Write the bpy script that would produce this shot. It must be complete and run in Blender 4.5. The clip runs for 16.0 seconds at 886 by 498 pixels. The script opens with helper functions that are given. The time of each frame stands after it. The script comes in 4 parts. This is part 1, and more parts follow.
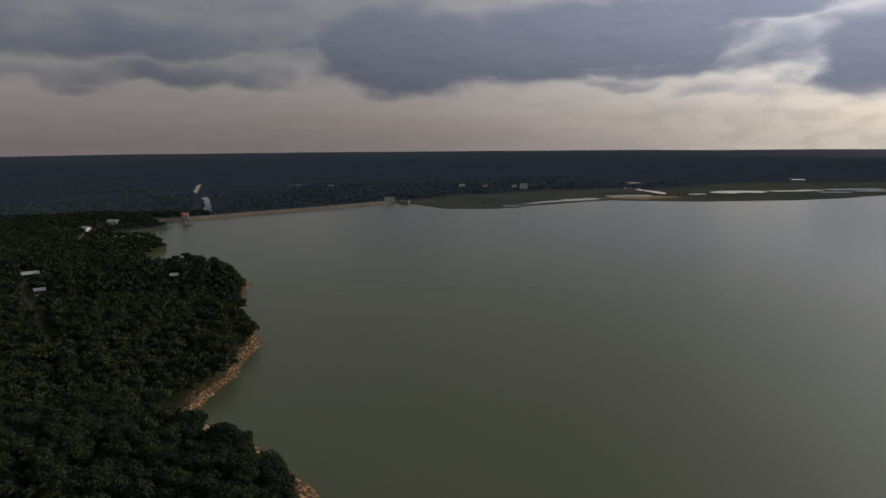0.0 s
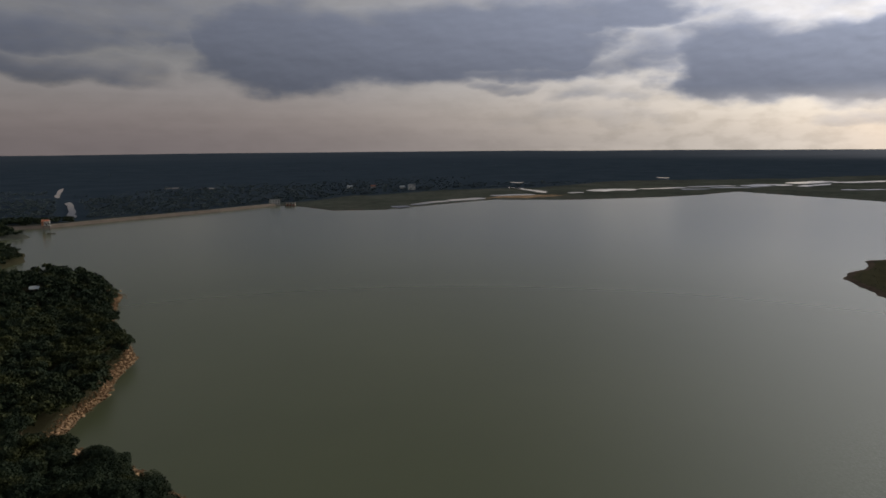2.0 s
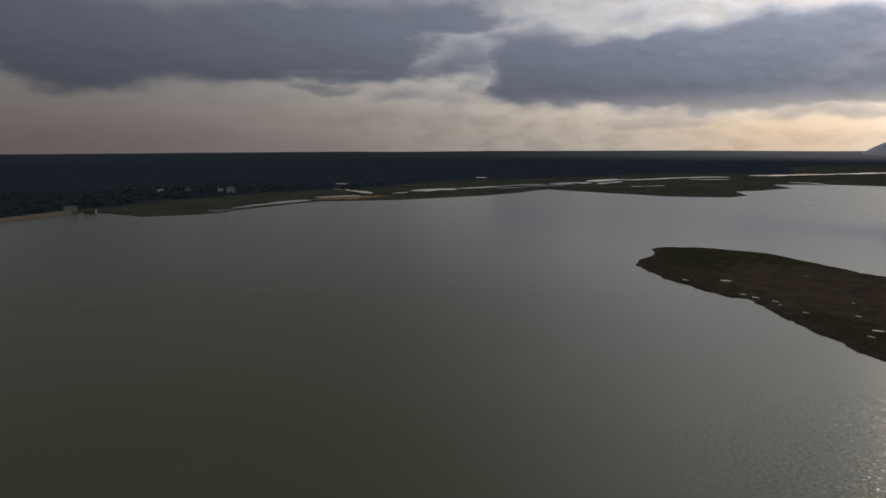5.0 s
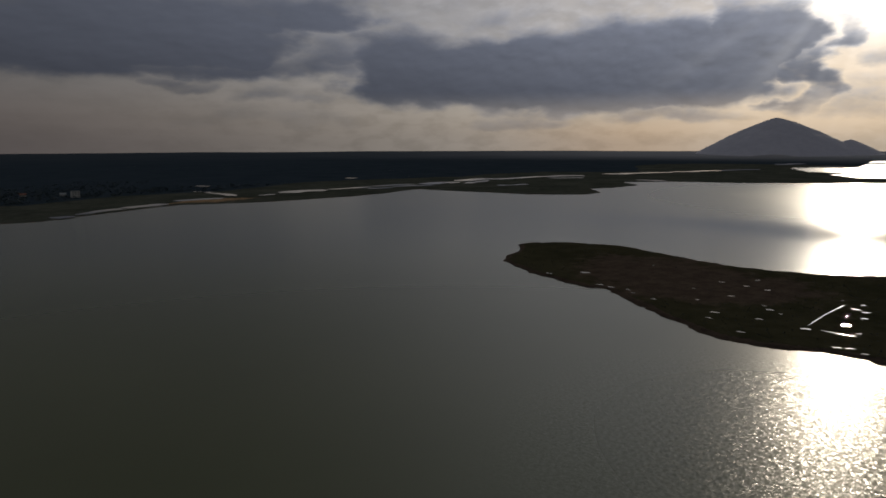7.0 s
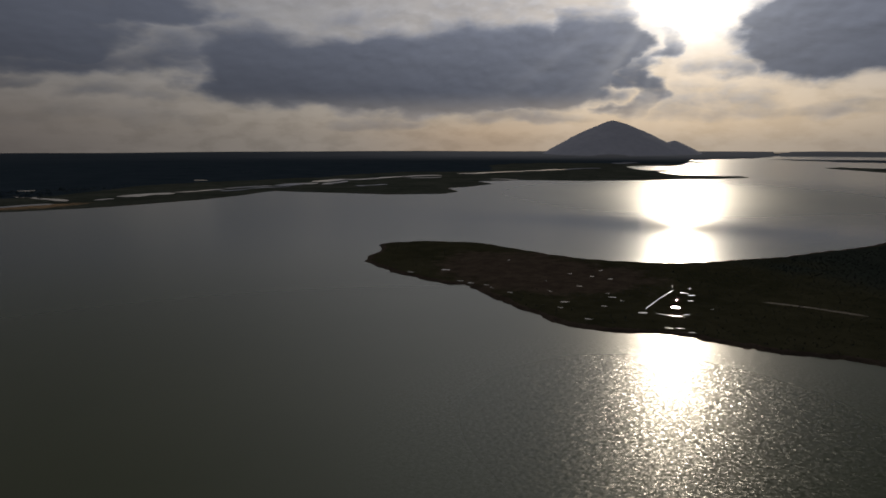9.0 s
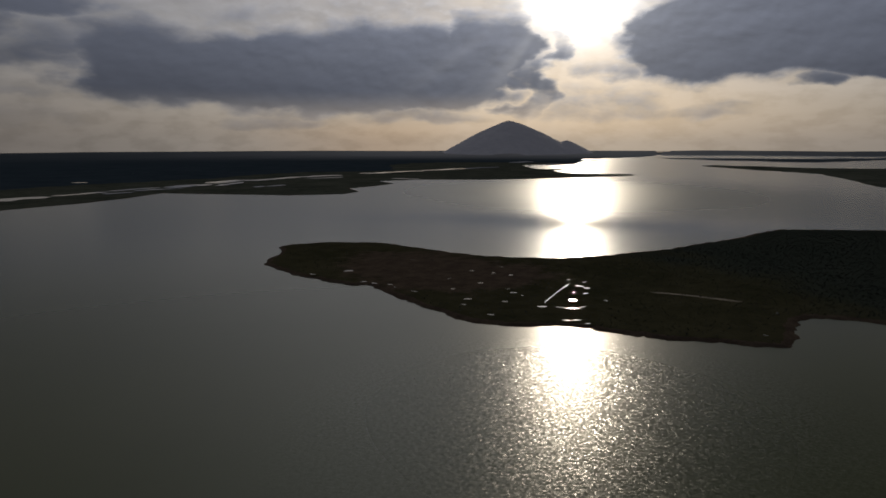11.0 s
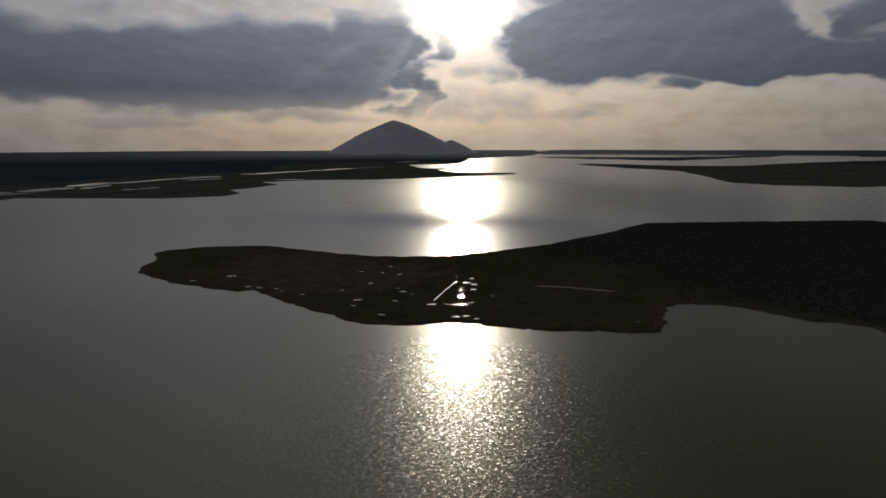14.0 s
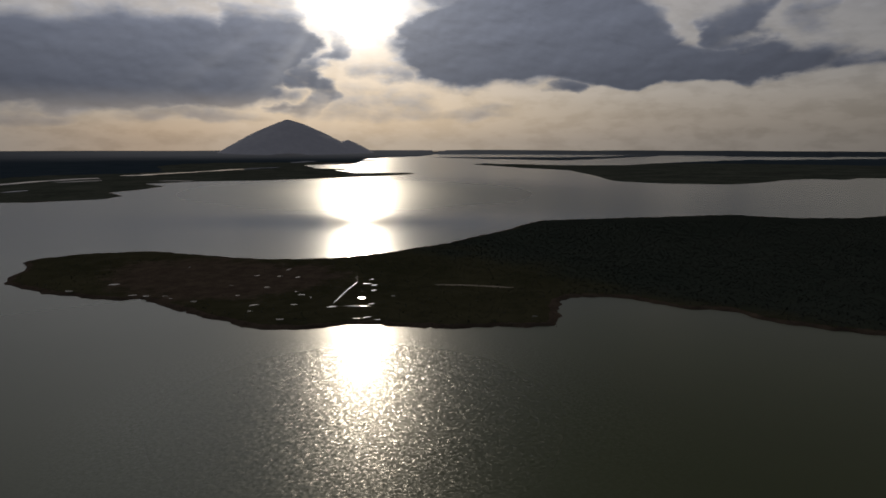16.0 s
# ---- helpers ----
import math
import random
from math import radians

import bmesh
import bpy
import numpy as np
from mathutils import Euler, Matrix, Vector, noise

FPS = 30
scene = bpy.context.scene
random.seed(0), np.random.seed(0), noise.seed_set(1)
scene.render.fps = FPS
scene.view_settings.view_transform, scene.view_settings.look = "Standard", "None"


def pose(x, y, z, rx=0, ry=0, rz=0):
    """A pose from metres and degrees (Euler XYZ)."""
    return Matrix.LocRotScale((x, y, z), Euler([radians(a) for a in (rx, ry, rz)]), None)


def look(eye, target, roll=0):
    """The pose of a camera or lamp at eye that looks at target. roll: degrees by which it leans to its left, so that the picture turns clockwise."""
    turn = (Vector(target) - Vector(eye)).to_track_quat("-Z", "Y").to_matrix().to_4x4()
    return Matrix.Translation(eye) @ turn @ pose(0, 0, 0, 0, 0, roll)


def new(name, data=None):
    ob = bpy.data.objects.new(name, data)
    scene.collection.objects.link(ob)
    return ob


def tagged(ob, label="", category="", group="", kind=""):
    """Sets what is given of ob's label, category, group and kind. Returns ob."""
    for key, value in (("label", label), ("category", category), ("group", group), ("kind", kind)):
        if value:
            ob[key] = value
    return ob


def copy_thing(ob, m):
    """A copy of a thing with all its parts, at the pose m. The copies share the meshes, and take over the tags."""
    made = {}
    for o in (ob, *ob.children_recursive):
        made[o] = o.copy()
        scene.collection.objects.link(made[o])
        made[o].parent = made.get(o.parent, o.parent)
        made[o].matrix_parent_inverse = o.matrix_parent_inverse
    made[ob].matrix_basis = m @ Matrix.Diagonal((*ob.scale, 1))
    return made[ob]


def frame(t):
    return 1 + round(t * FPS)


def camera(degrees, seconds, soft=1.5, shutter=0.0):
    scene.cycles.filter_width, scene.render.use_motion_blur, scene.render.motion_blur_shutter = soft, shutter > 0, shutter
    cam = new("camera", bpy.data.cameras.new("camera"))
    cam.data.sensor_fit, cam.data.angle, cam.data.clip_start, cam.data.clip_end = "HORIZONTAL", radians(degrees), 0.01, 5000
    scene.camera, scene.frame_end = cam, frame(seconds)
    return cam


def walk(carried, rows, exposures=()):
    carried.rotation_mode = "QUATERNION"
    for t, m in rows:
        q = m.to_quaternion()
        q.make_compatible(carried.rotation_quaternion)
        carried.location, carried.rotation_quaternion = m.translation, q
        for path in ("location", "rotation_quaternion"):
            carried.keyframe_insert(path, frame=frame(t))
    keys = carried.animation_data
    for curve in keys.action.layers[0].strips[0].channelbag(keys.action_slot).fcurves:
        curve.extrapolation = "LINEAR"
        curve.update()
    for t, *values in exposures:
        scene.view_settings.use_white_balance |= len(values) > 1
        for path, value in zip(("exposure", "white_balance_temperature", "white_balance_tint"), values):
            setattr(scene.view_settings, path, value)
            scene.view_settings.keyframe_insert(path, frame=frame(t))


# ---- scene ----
# ---------- camera: a drone that hovers over the water and turns to the right ----------
EYE_Z = 80.0
cam = camera(69.53, 16.0, soft=1.7)
TURN = [  # seconds, heading clockwise from the first view, pitch, roll
    (0.0, 0.00, -9.38, -0.47), (0.5, 2.97, -9.38, -0.47), (1.0, 5.28, -9.38, -0.46), (1.5, 7.59, -9.38, -0.45),
    (2.0, 10.00, -9.38, -0.44), (2.5, 12.19, -9.38, -0.41), (3.0, 13.90, -9.38, -0.38), (3.5, 17.50, -9.38, -0.34),
    (4.0, 21.02, -9.38, -0.29), (4.2, 22.00, -9.38, -0.27), (6.3, 33.02, -9.38, -0.21), (6.5, 34.48, -9.38, -0.20),
    (7.0, 37.16, -9.39, -0.17)]
TURN += [
    (7.5, 40.35, -9.39, -0.11), (8.0, 43.17, -9.39, -0.09), (8.5, 46.71, -9.39, -0.08), (9.0, 49.72, -9.39, -0.09),
    (9.5, 51.84, -9.39, -0.10), (9.7, 53.05, -9.40, -0.10), (11.8, 60.30, -9.46, -0.13), (12.0, 60.75, -9.47, -0.14),
    (12.5, 62.95, -9.48, -0.15), (13.0, 64.33, -9.48, -0.17), (13.5, 66.51, -9.48, -0.17), (14.0, 68.65, -9.48, -0.13),
    (14.5, 70.61, -9.48, -0.07), (15.0, 72.78, -9.48, 0.0), (15.5, 75.21, -9.48, 0.03), (16.0, 77.77, -9.48, 0.03)]
EXPOSURES = [(0.0, 1.62), (2.5, 1.52), (3.5, 1.34), (4.2, 1.18), (6.3, 0.42), (7.0, 0.18), (8.0, 0.08), (9.0, 0.05), (16.0, 0.09)]
walk(cam, [(t, pose(0, 0, EYE_Z, 90 + p, 0, -h) @ pose(0, 0, 0, 0, 0, r)) for t, h, p, r in TURN], EXPOSURES)

# ---------- sun and sky ----------
SUN_AZ, SUN_EL = 70.3, 13.7
sun_dir = Vector((math.sin(radians(SUN_AZ)) * math.cos(radians(SUN_EL)),
                  math.cos(radians(SUN_AZ)) * math.cos(radians(SUN_EL)), math.sin(radians(SUN_EL))))
sun_data = bpy.data.lights.new("sun", "SUN")
sun_data.energy, sun_data.angle, sun_data.color = 0.82, radians(0.6), (1.0, 0.86, 0.66)
sun = new("sun", sun_data)
sun.matrix_world = look(sun_dir * 1000, (0, 0, 0))


class Graph:
    """Short spelling for shader arithmetic."""

    def __init__(self, tree):
        self.tree = tree

    def node(self, kind, **inputs):
        n = self.tree.nodes.new(kind)
        for k, v in inputs.items():
            self.plug(n.inputs[k.replace("_", " ")], v)
        return n

    def plug(self, socket, v):
        if isinstance(v, Val):
            v = v.s
        if isinstance(v, bpy.types.NodeSocket):
            self.tree.links.new(v, socket)
        else:
            socket.default_value = v

    def math(self, op, *args, clamp=False):
        n = self.tree.nodes.new("ShaderNodeMath")
        n.operation, n.use_clamp = op, clamp
        for i, a in enumerate(args):
            self.plug(n.inputs[i], a)
        return Val(self, n.outputs[0])

    def val(self, socket):
        return Val(self, socket)

    def step(self, v, a, b, lo=0.0, hi=1.0):
        n = self.tree.nodes.new("ShaderNodeMapRange")
        n.interpolation_type = "SMOOTHSTEP"
        for i, a_ in enumerate((v, a, b, lo, hi)):
            self.plug(n.inputs[i], a_)
        return Val(self, n.outputs[0])

    def vec(self, x, y, z):
        n = self.tree.nodes.new("ShaderNodeCombineXYZ")
        for i, a in enumerate((x, y, z)):
            self.plug(n.inputs[i], a)
        return n.outputs[0]

    def noise(self, vector, scale=1.0, detail=5.0, rough=0.55, distortion=0.0, out=0):
        n = self.tree.nodes.new("ShaderNodeTexNoise")
        for k, a in (("Vector", vector), ("Scale", scale), ("Detail", detail), ("Roughness", rough), ("Distortion", distortion)):
            self.plug(n.inputs[k], a)
        return Val(self, n.outputs[out])

    def mix(self, f, a, b, blend="MIX"):
        n = self.tree.nodes.new("ShaderNodeMix")
        n.data_type, n.blend_type = "RGBA", blend
        n.clamp_factor = False
        for i, v in ((0, f), (6, a), (7, b)):
            if isinstance(v, tuple) and len(v) == 3:
                v = (*v, 1.0)
            self.plug(n.inputs[i], v)
        return n.outputs[2]


class Val:
    def __init__(self, g, s):
        self.g, self.s = g, s

    def __add__(self, o): return self.g.math("ADD", self, o)
    def __radd__(self, o): return self.g.math("ADD", self, o)
    def __sub__(self, o): return self.g.math("SUBTRACT", self, o)
    def __rsub__(self, o): return self.g.math("SUBTRACT", o, self)
    def __mul__(self, o): return self.g.math("MULTIPLY", self, o)
    def __rmul__(self, o): return self.g.math("MULTIPLY", self, o)
    def __truediv__(self, o): return self.g.math("DIVIDE", self, o)
    def __pow__(self, o): return self.g.math("POWER", self, o)
    def max(self, o): return self.g.math("MAXIMUM", self, o)
    def min(self, o): return self.g.math("MINIMUM", self, o)


# cloud masses: heading, elevation, half width, half height in degrees, and how dense
CLOUDS = [(2.5, 8.6, 14.0, 4.3, 1.35), (14.5, 9.5, 12.0, 3.7, 1.3), (24.0, 11.0, 9.5, 2.6, 1.0), (20.5, 6.7, 11.5, 1.6, 0.8),
          (-25.0, 9.0, 12.0, 2.6, 0.8), (-21.0, 6.0, 9.0, 1.3, 0.55), (-13.0, 7.9, 5.0, 0.8, 0.5), (-32.0, 5.6, 7.0, 1.2, 0.5),
          (37.0, 6.8, 10.0, 3.4, 1.3), (51.0, 6.6, 14.0, 4.3, 1.7), (29.0, 7.6, 6.0, 2.0, 0.7)]
CLOUDS += [(62.6, 8.6, 4.4, 4.2, 1.25), (66.3, 5.6, 2.1, 3.6, 0.85), (68.3, 8.4, 1.5, 1.3, 0.7), (84.8, 9.8, 12.4, 5.0, 1.8), (100.0, 6.3, 11.5, 1.7, 1.5),
           (93.5, 8.6, 4.0, 3.4, 1.1), (101.3, 9.2, 2.7, 2.6, 0.95), (106.6, 9.4, 2.2, 1.7, 0.45), (88.3, 4.7, 2.4, 0.8, 0.8)]
CLOUDS += [(79.6, 2.9, 3.4, 0.9, 0.5), (24.0, 4.0, 4.6, 0.9, 0.36), (43.0, 1.9, 3.4, 0.7, 0.5), (21.0, 1.9, 7.0, 0.8, 0.2), (71.5, 3.2, 5.0, 1.5, 0.45),
           (57.0, 2.1, 6.0, 0.7, 0.5), (72.6, 5.9, 3.0, 0.9, 0.5), (15.0, 4.9, 2.4, 0.6, 0.4)]


def build_sky():
    world = bpy.data.worlds.new("overcast_evening_sky")
    scene.world = world
    world.use_nodes = True
    tree = world.node_tree
    tree.nodes.clear()
    g = Graph(tree)
    coord = g.node("ShaderNodeTexCoord").outputs["Generated"]
    sep = g.node("ShaderNodeSeparateXYZ", Vector=coord)
    x, y, z = (g.val(s) for s in sep.outputs)
    az = g.math("ARCTAN2", x, y) * 57.2958
    el = g.math("ARCSINE", z) * 57.2958
    nishita = tree.nodes.new("ShaderNodeTexSky")
    nishita.sky_type, nishita.sun_disc = "NISHITA", False
    nishita.sun_elevation, nishita.sun_rotation = radians(SUN_EL), radians(SUN_AZ)
    nishita.dust_density = 3.0
    # billows: soft masses with rounded heads
    def billow(du, dv):
        soft = g.noise(g.vec(az * 0.11 + du, el * 0.33 + dv, z * 2.0), 1.0, 7.0, 0.54)
        v = tree.nodes.new("ShaderNodeTexVoronoi")
        v.feature = "SMOOTH_F1"
        wob = (soft - 0.5) * 0.9
        for k, a in (("Vector", g.vec(az * 0.26 + du * 2 + wob, el * 0.48 + dv * 2 + wob, 5.0)), ("Scale", 1.0), ("Detail", 3.0), ("Roughness", 0.55), ("Smoothness", 0.35)):
            g.plug(v.inputs[k], a)
        lump = g.step(az, 22.0, 60.0, 0.08, 0.32)  # smooth layers away from the sun, heaped heads towards it
        return soft * (1.0 - lump) + (1.42 - g.val(v.outputs["Distance"])) * lump
    big, lifted = billow(0.0, 0.0), billow(g.step(az, 62.0, 78.0, 0.035, -0.035), 0.10)
    warp = g.noise(g.vec(az * 0.15 + 9.0, el * 0.30, 3.1), 1.0, 5.0, 0.47)
    warp2 = g.noise(g.vec(az * 0.15 - 5.0, el * 0.30, 7.7), 1.0, 5.0, 0.47)
    wa, we = az + (warp - 0.5) * 12.0, el + (warp2 - 0.5) * 4.2
    body = None
    for a, e, w, h, full in CLOUDS:
        base = e - 0.5 * h  # flat bases, high heads
        du, up, down = (wa - a) * (1 / w), (we - base).max(0.0) * (1 / (1.5 * h)), (we - base).min(0.0) * (1 / (0.55 * h))
        du = du * du
        b = (1.0 - du * du - up * up - down * down) * full
        body = b if body is None else body.max(b)
    # thin cloud fills most of the upper sky, and a closed deck lies overhead
    veil = g.step(az, 10.0, -12.0, 0.26, 0.42) - g.step(az, 90.0, 97.0, 0.0, 0.4)
    cover = g.step(el, 4.0, 9.0, -0.55, veil)
    deck = g.step(el, 14.0, 22.0, -0.5, 0.7)
    dens = body.max(cover).max(deck) * 1.15 + (big - 0.5) * 1.9
    crisp = g.step(az, 5.0, 45.0, 1.05, 0.85)
    mask = g.step(dens, -0.35, crisp) * g.step(el, 1.2, 4.6, 0.45, 1.0)
    patch = g.noise(g.vec(az * 0.075 + 2.0, el * 0.26, 6.1), 1.0, 6.0, 0.58)
    thick = g.step(dens * 0.50 + body.max(cover).max(deck) * 0.42 + (warp - 0.5) * 0.35 + (patch - 0.5) * 0.8, 0.0, 0.85)
    lit_edge = mask * (1.0 - g.step(dens, 0.10, 0.42)) * g.step(big - lifted, 0.0, 0.07) * g.step(el, 3.5, 6.5)
    # brightness of the sky: falls off away from the sun
    dn = tree.nodes.new("ShaderNodeVectorMath")
    dn.operation = "DOT_PRODUCT"
    g.plug(dn.inputs[0], coord)
    dn.inputs[1].default_value = sun_dir
    dot = g.val([o for o in dn.outputs if o.type == "VALUE"][0])
    ang = g.math("ARCCOSINE", dot.min(0.99999)) * 57.2958
    core = g.math("EXPONENT", ang * ang * (-1 / 11.0))
    halo = g.math("EXPONENT", ang * (-1 / 6.0))
    bumps = (big - lifted) * (2.0 + halo * 4.0) * (1.0 - thick * 0.62)
    off = (az - 62.0) * g.step(az, 58.0, 66.0, 1 / 40.0, 1 / 55.0)
    level = g.math("EXPONENT", off * off * -1.0) * 0.28 + 0.062
    # air under and behind the clouds
    low_tint = g.mix(g.step(az, -20.0, 40.0), (1.09, 0.93, 0.94), (1.06, 0.965, 0.875))
    glow = (az - 53.0) * (1 / 9.0)
    glow = g.math("EXPONENT", glow * glow * -1.0) * g.step(el, 3.0, 0.8)  # the band of clear evening sky beside the mountain
    low_tint = g.mix(glow, low_tint, (1.16, 0.93, 0.74))
    tint = g.mix(g.step(el, 1.5, 8.5), low_tint, (1.0, 0.97, 0.995))
    streak = g.noise(g.vec(az * 0.08, el * 0.85, 1.7), 1.0, 5.0, 0.55)
    puffs = g.step(g.noise(g.vec(az * 0.42, el * 1.0, 8.3), 1.0, 5.0, 0.55), 0.40, 0.68)
    lum = level * (0.94 + 0.24 * streak) * (1.0 - puffs * g.step(az, 5.0, 35.0, 0.05, 0.17)) * g.step(el, -0.5, 5.5, 0.72, 1.0)
    air = g.mix(1.0, tint, g.vec(lum, lum, lum), "MULTIPLY")
    air = g.mix(1.0, air, g.mix(0.0045, (0, 0, 0), nishita.outputs[0]), "ADD")
    gl = core * 8.0 + halo * 0.34
    air = g.mix(1.0, air, g.vec(gl, gl * 0.96, gl * 0.90), "ADD")
    # clouds: blue grey, paler where thin, bright rims near the sun
    depth = g.step(az, -5.0, 40.0, 0.56, 0.36)
    lum = level * (0.80 - thick * (0.80 - depth)) * (1.0 + bumps).max(0.5).min(1.8) * g.step(el, 2.5, 11.0, 0.76, 1.34)
    shade = g.mix(1.0, g.mix(thick, (0.98, 0.97, 1.03), (0.87, 0.955, 1.23)), g.vec(lum, lum, lum), "MULTIPLY")
    rim = mask * (1.0 - thick) * halo * 0.9 + lit_edge * (level * 0.30 + halo * 0.7)
    cg = core * 0.35 + halo * 0.24 + rim
    shade = g.mix(1.0, shade, g.vec(cg, cg * 0.97, cg * 0.92), "ADD")
    sky = g.mix(mask, air, shade)
    # unseen deck overhead, brightened round heading 55, darkened past 70, to tune the water
    side = (az - 55.0) * g.step(az, 50.0, 60.0, 1 / 22.0, 1 / 18.0)
    over = g.math("EXPONENT", side * side * -1.0) * 0.44 + g.step(az, 68.0, 95.0, 0.074, 0.012)
    sky = g.mix(g.step(el, 12.0, 18.0), sky, g.mix(1.0, g.mix(g.step(az, 70.0, 92.0), (0.99, 1.0, 1.04), (0.80, 1.0, 1.25)), g.vec(over, over, over), "MULTIPLY"))
    # shafts of light that fan out below the sun
    fan = g.math("ARCTAN2", az - SUN_AZ, SUN_EL + 1.0 - el)
    beam = g.noise(g.vec(fan * 3.8, 0.0, 0.0), 1.0, 2.0, 0.5)
    beam = g.step(beam, 0.42, 0.70) * halo * g.step(el, 11.0, 6.0) * g.step(az, 76.0, 70.0) * 0.34
    sky = g.mix(1.0, sky, g.vec(beam, beam * 0.96, beam * 0.90), "ADD")
    # below the sky's edge: the dark land that goes on
    sky = g.mix(g.step(el, -0.9, -0.62), (0.012, 0.013, 0.016), sky)
    bg = g.node("ShaderNodeBackground", Color=sky, Strength=1.0)
    out = tree.nodes.new("ShaderNodeOutputWorld")
    tree.links.new(bg.outputs[0], out.inputs[0])


build_sky()


# ---------- materials ----------
def material(name, build, **settings):
    """A node material: build(g, position) gives the inputs of one Principled shader."""
    m = bpy.data.materials.new(name)
    m.use_nodes = True
    tree = m.node_tree
    tree.nodes.clear()
    g = Graph(tree)
    out = tree.nodes.new("ShaderNodeOutputMaterial")
    p = tree.nodes.new("ShaderNodeBsdfPrincipled")
    tree.links.new(p.outputs[0], out.inputs[0])
    pos = g.node("ShaderNodeNewGeometry").outputs["Position"]
    for k, v in {**settings, **build(g, pos)}.items():
        if isinstance(v, tuple) and len(v) == 3 and k != "Normal":
            v = (*v, 1.0)
        g.plug(p.inputs[k], v)
    return m


def relief(g, height, distance, strength=1.0):
    n = g.node("ShaderNodeBump", Height=height, Strength=strength, Distance=distance)
    return n.outputs[0]


def two_tone(a, b, scale, fine, bump=0.0, rough=0.9, by_object=False):
    """Two colours mottled at two sizes, with relief."""
    def build(g, pos):
        n1, n2 = g.noise(pos, scale, 4.0), g.noise(pos, fine, 6.0, 0.65)
        f = n1 * 0.6 + n2 * 0.6 - 0.1
        if by_object:
            f = f + (g.val(g.node("ShaderNodeObjectInfo").outputs["Random"]) - 0.5) * 0.7
        c = g.mix(g.step(f, 0.25, 0.8), a, b)
        d = {"Base Color": c, "Roughness": rough, "Specular IOR Level": 0.15}
        if bump:
            d["Normal"] = relief(g, n2, bump)
        return d
    return build


def water_look(g, pos):
    sep = g.node("ShaderNodeSeparateXYZ", Vector=pos)
    x, y, _ = (g.val(s) for s in sep.outputs)
    # wind waves two metres long with crests across the wind, and finer ripples on them
    down, cross = x * 0.906 + y * 0.423, x * 0.423 - y * 0.906
    def slopes(scale, detail, stretch):
        n = g.tree.nodes.new("ShaderNodeTexNoise")
        for k, v in (("Vector", g.vec(down, cross * stretch, 0.0)), ("Scale", scale), ("Detail", detail), ("Roughness", 0.6), ("Distortion", 0.4)):
            g.plug(n.inputs[k], v)
        s = g.node("ShaderNodeSeparateXYZ", Vector=n.outputs["Color"])
        return g.val(s.outputs[0]) - 0.5, g.val(s.outputs[1]) - 0.5
    (ad, ac), (bd, bc) = slopes(1.1, 1.2, 0.75), slopes(2.7, 1.0, 0.8)
    gust = g.noise(g.vec(x * 0.005, y * 0.005, 4.0), 1.0, 3.0, 0.5)
    far = g.math("SQRT", x * x + y * y)
    along, across = x * 0.9397 + y * 0.342 - 655.0, x * 0.342 - y * 0.9397
    along = along + (gust - 0.5) * 120.0 + across * 0.12
    gap_fade = along * along * (1 / 5000.0)
    glint_gap = g.math("EXPONENT", gap_fade * -1.0 - across * across * (1 / 40000.0))  # smoother band behind the spit, placed to dim the sun's glint in view
    glint_far = (along - 430.0) * (1 / 330.0)
    glint_far = g.math("EXPONENT", glint_far * glint_far * -1.0 - across * across * (1 / 90000.0))  # rougher water farther out, placed to widen the glint in view
    from_glint = g.math("SQRT", ((x - 176.0) * (x - 176.0) + (y - 60.0) * (y - 60.0))) + (gust - 0.5) * 60.0
    glint_near = g.step(from_glint, 112.0, 30.0)  # rippled water before the spit, placed to fit the glint in view
    amp = g.step(gust, 0.35, 0.65, 0.75, 1.0) * (1.0 - glint_gap * 0.85) * glint_near * g.step(far, 330.0, 240.0)
    n = g.tree.nodes.new("ShaderNodeVectorMath")
    n.operation = "NORMALIZE"
    sd, sc = (ad * 0.46 + bd * 0.40) * amp, (ac * 0.44 + bc * 0.42) * amp
    g.plug(n.inputs[0], g.vec(sd * 0.906 + sc * 0.423, sd * 0.423 - sc * 0.906, 1.0))
    silt = g.noise(g.vec(x * 0.006, y * 0.006, 0.0), 1.0, 4.0, 0.6)
    return {"Base Color": g.mix(g.step(silt, 0.3, 0.7), (0.064, 0.076, 0.041), (0.078, 0.090, 0.049)),
            "Normal": n.outputs[0], "Roughness": (g.step(far, 200.0, 600.0, 0.31, 0.20) - glint_near * 0.05 + glint_far * 0.18) * (1.0 - glint_gap * 0.55), "IOR": 1.333}


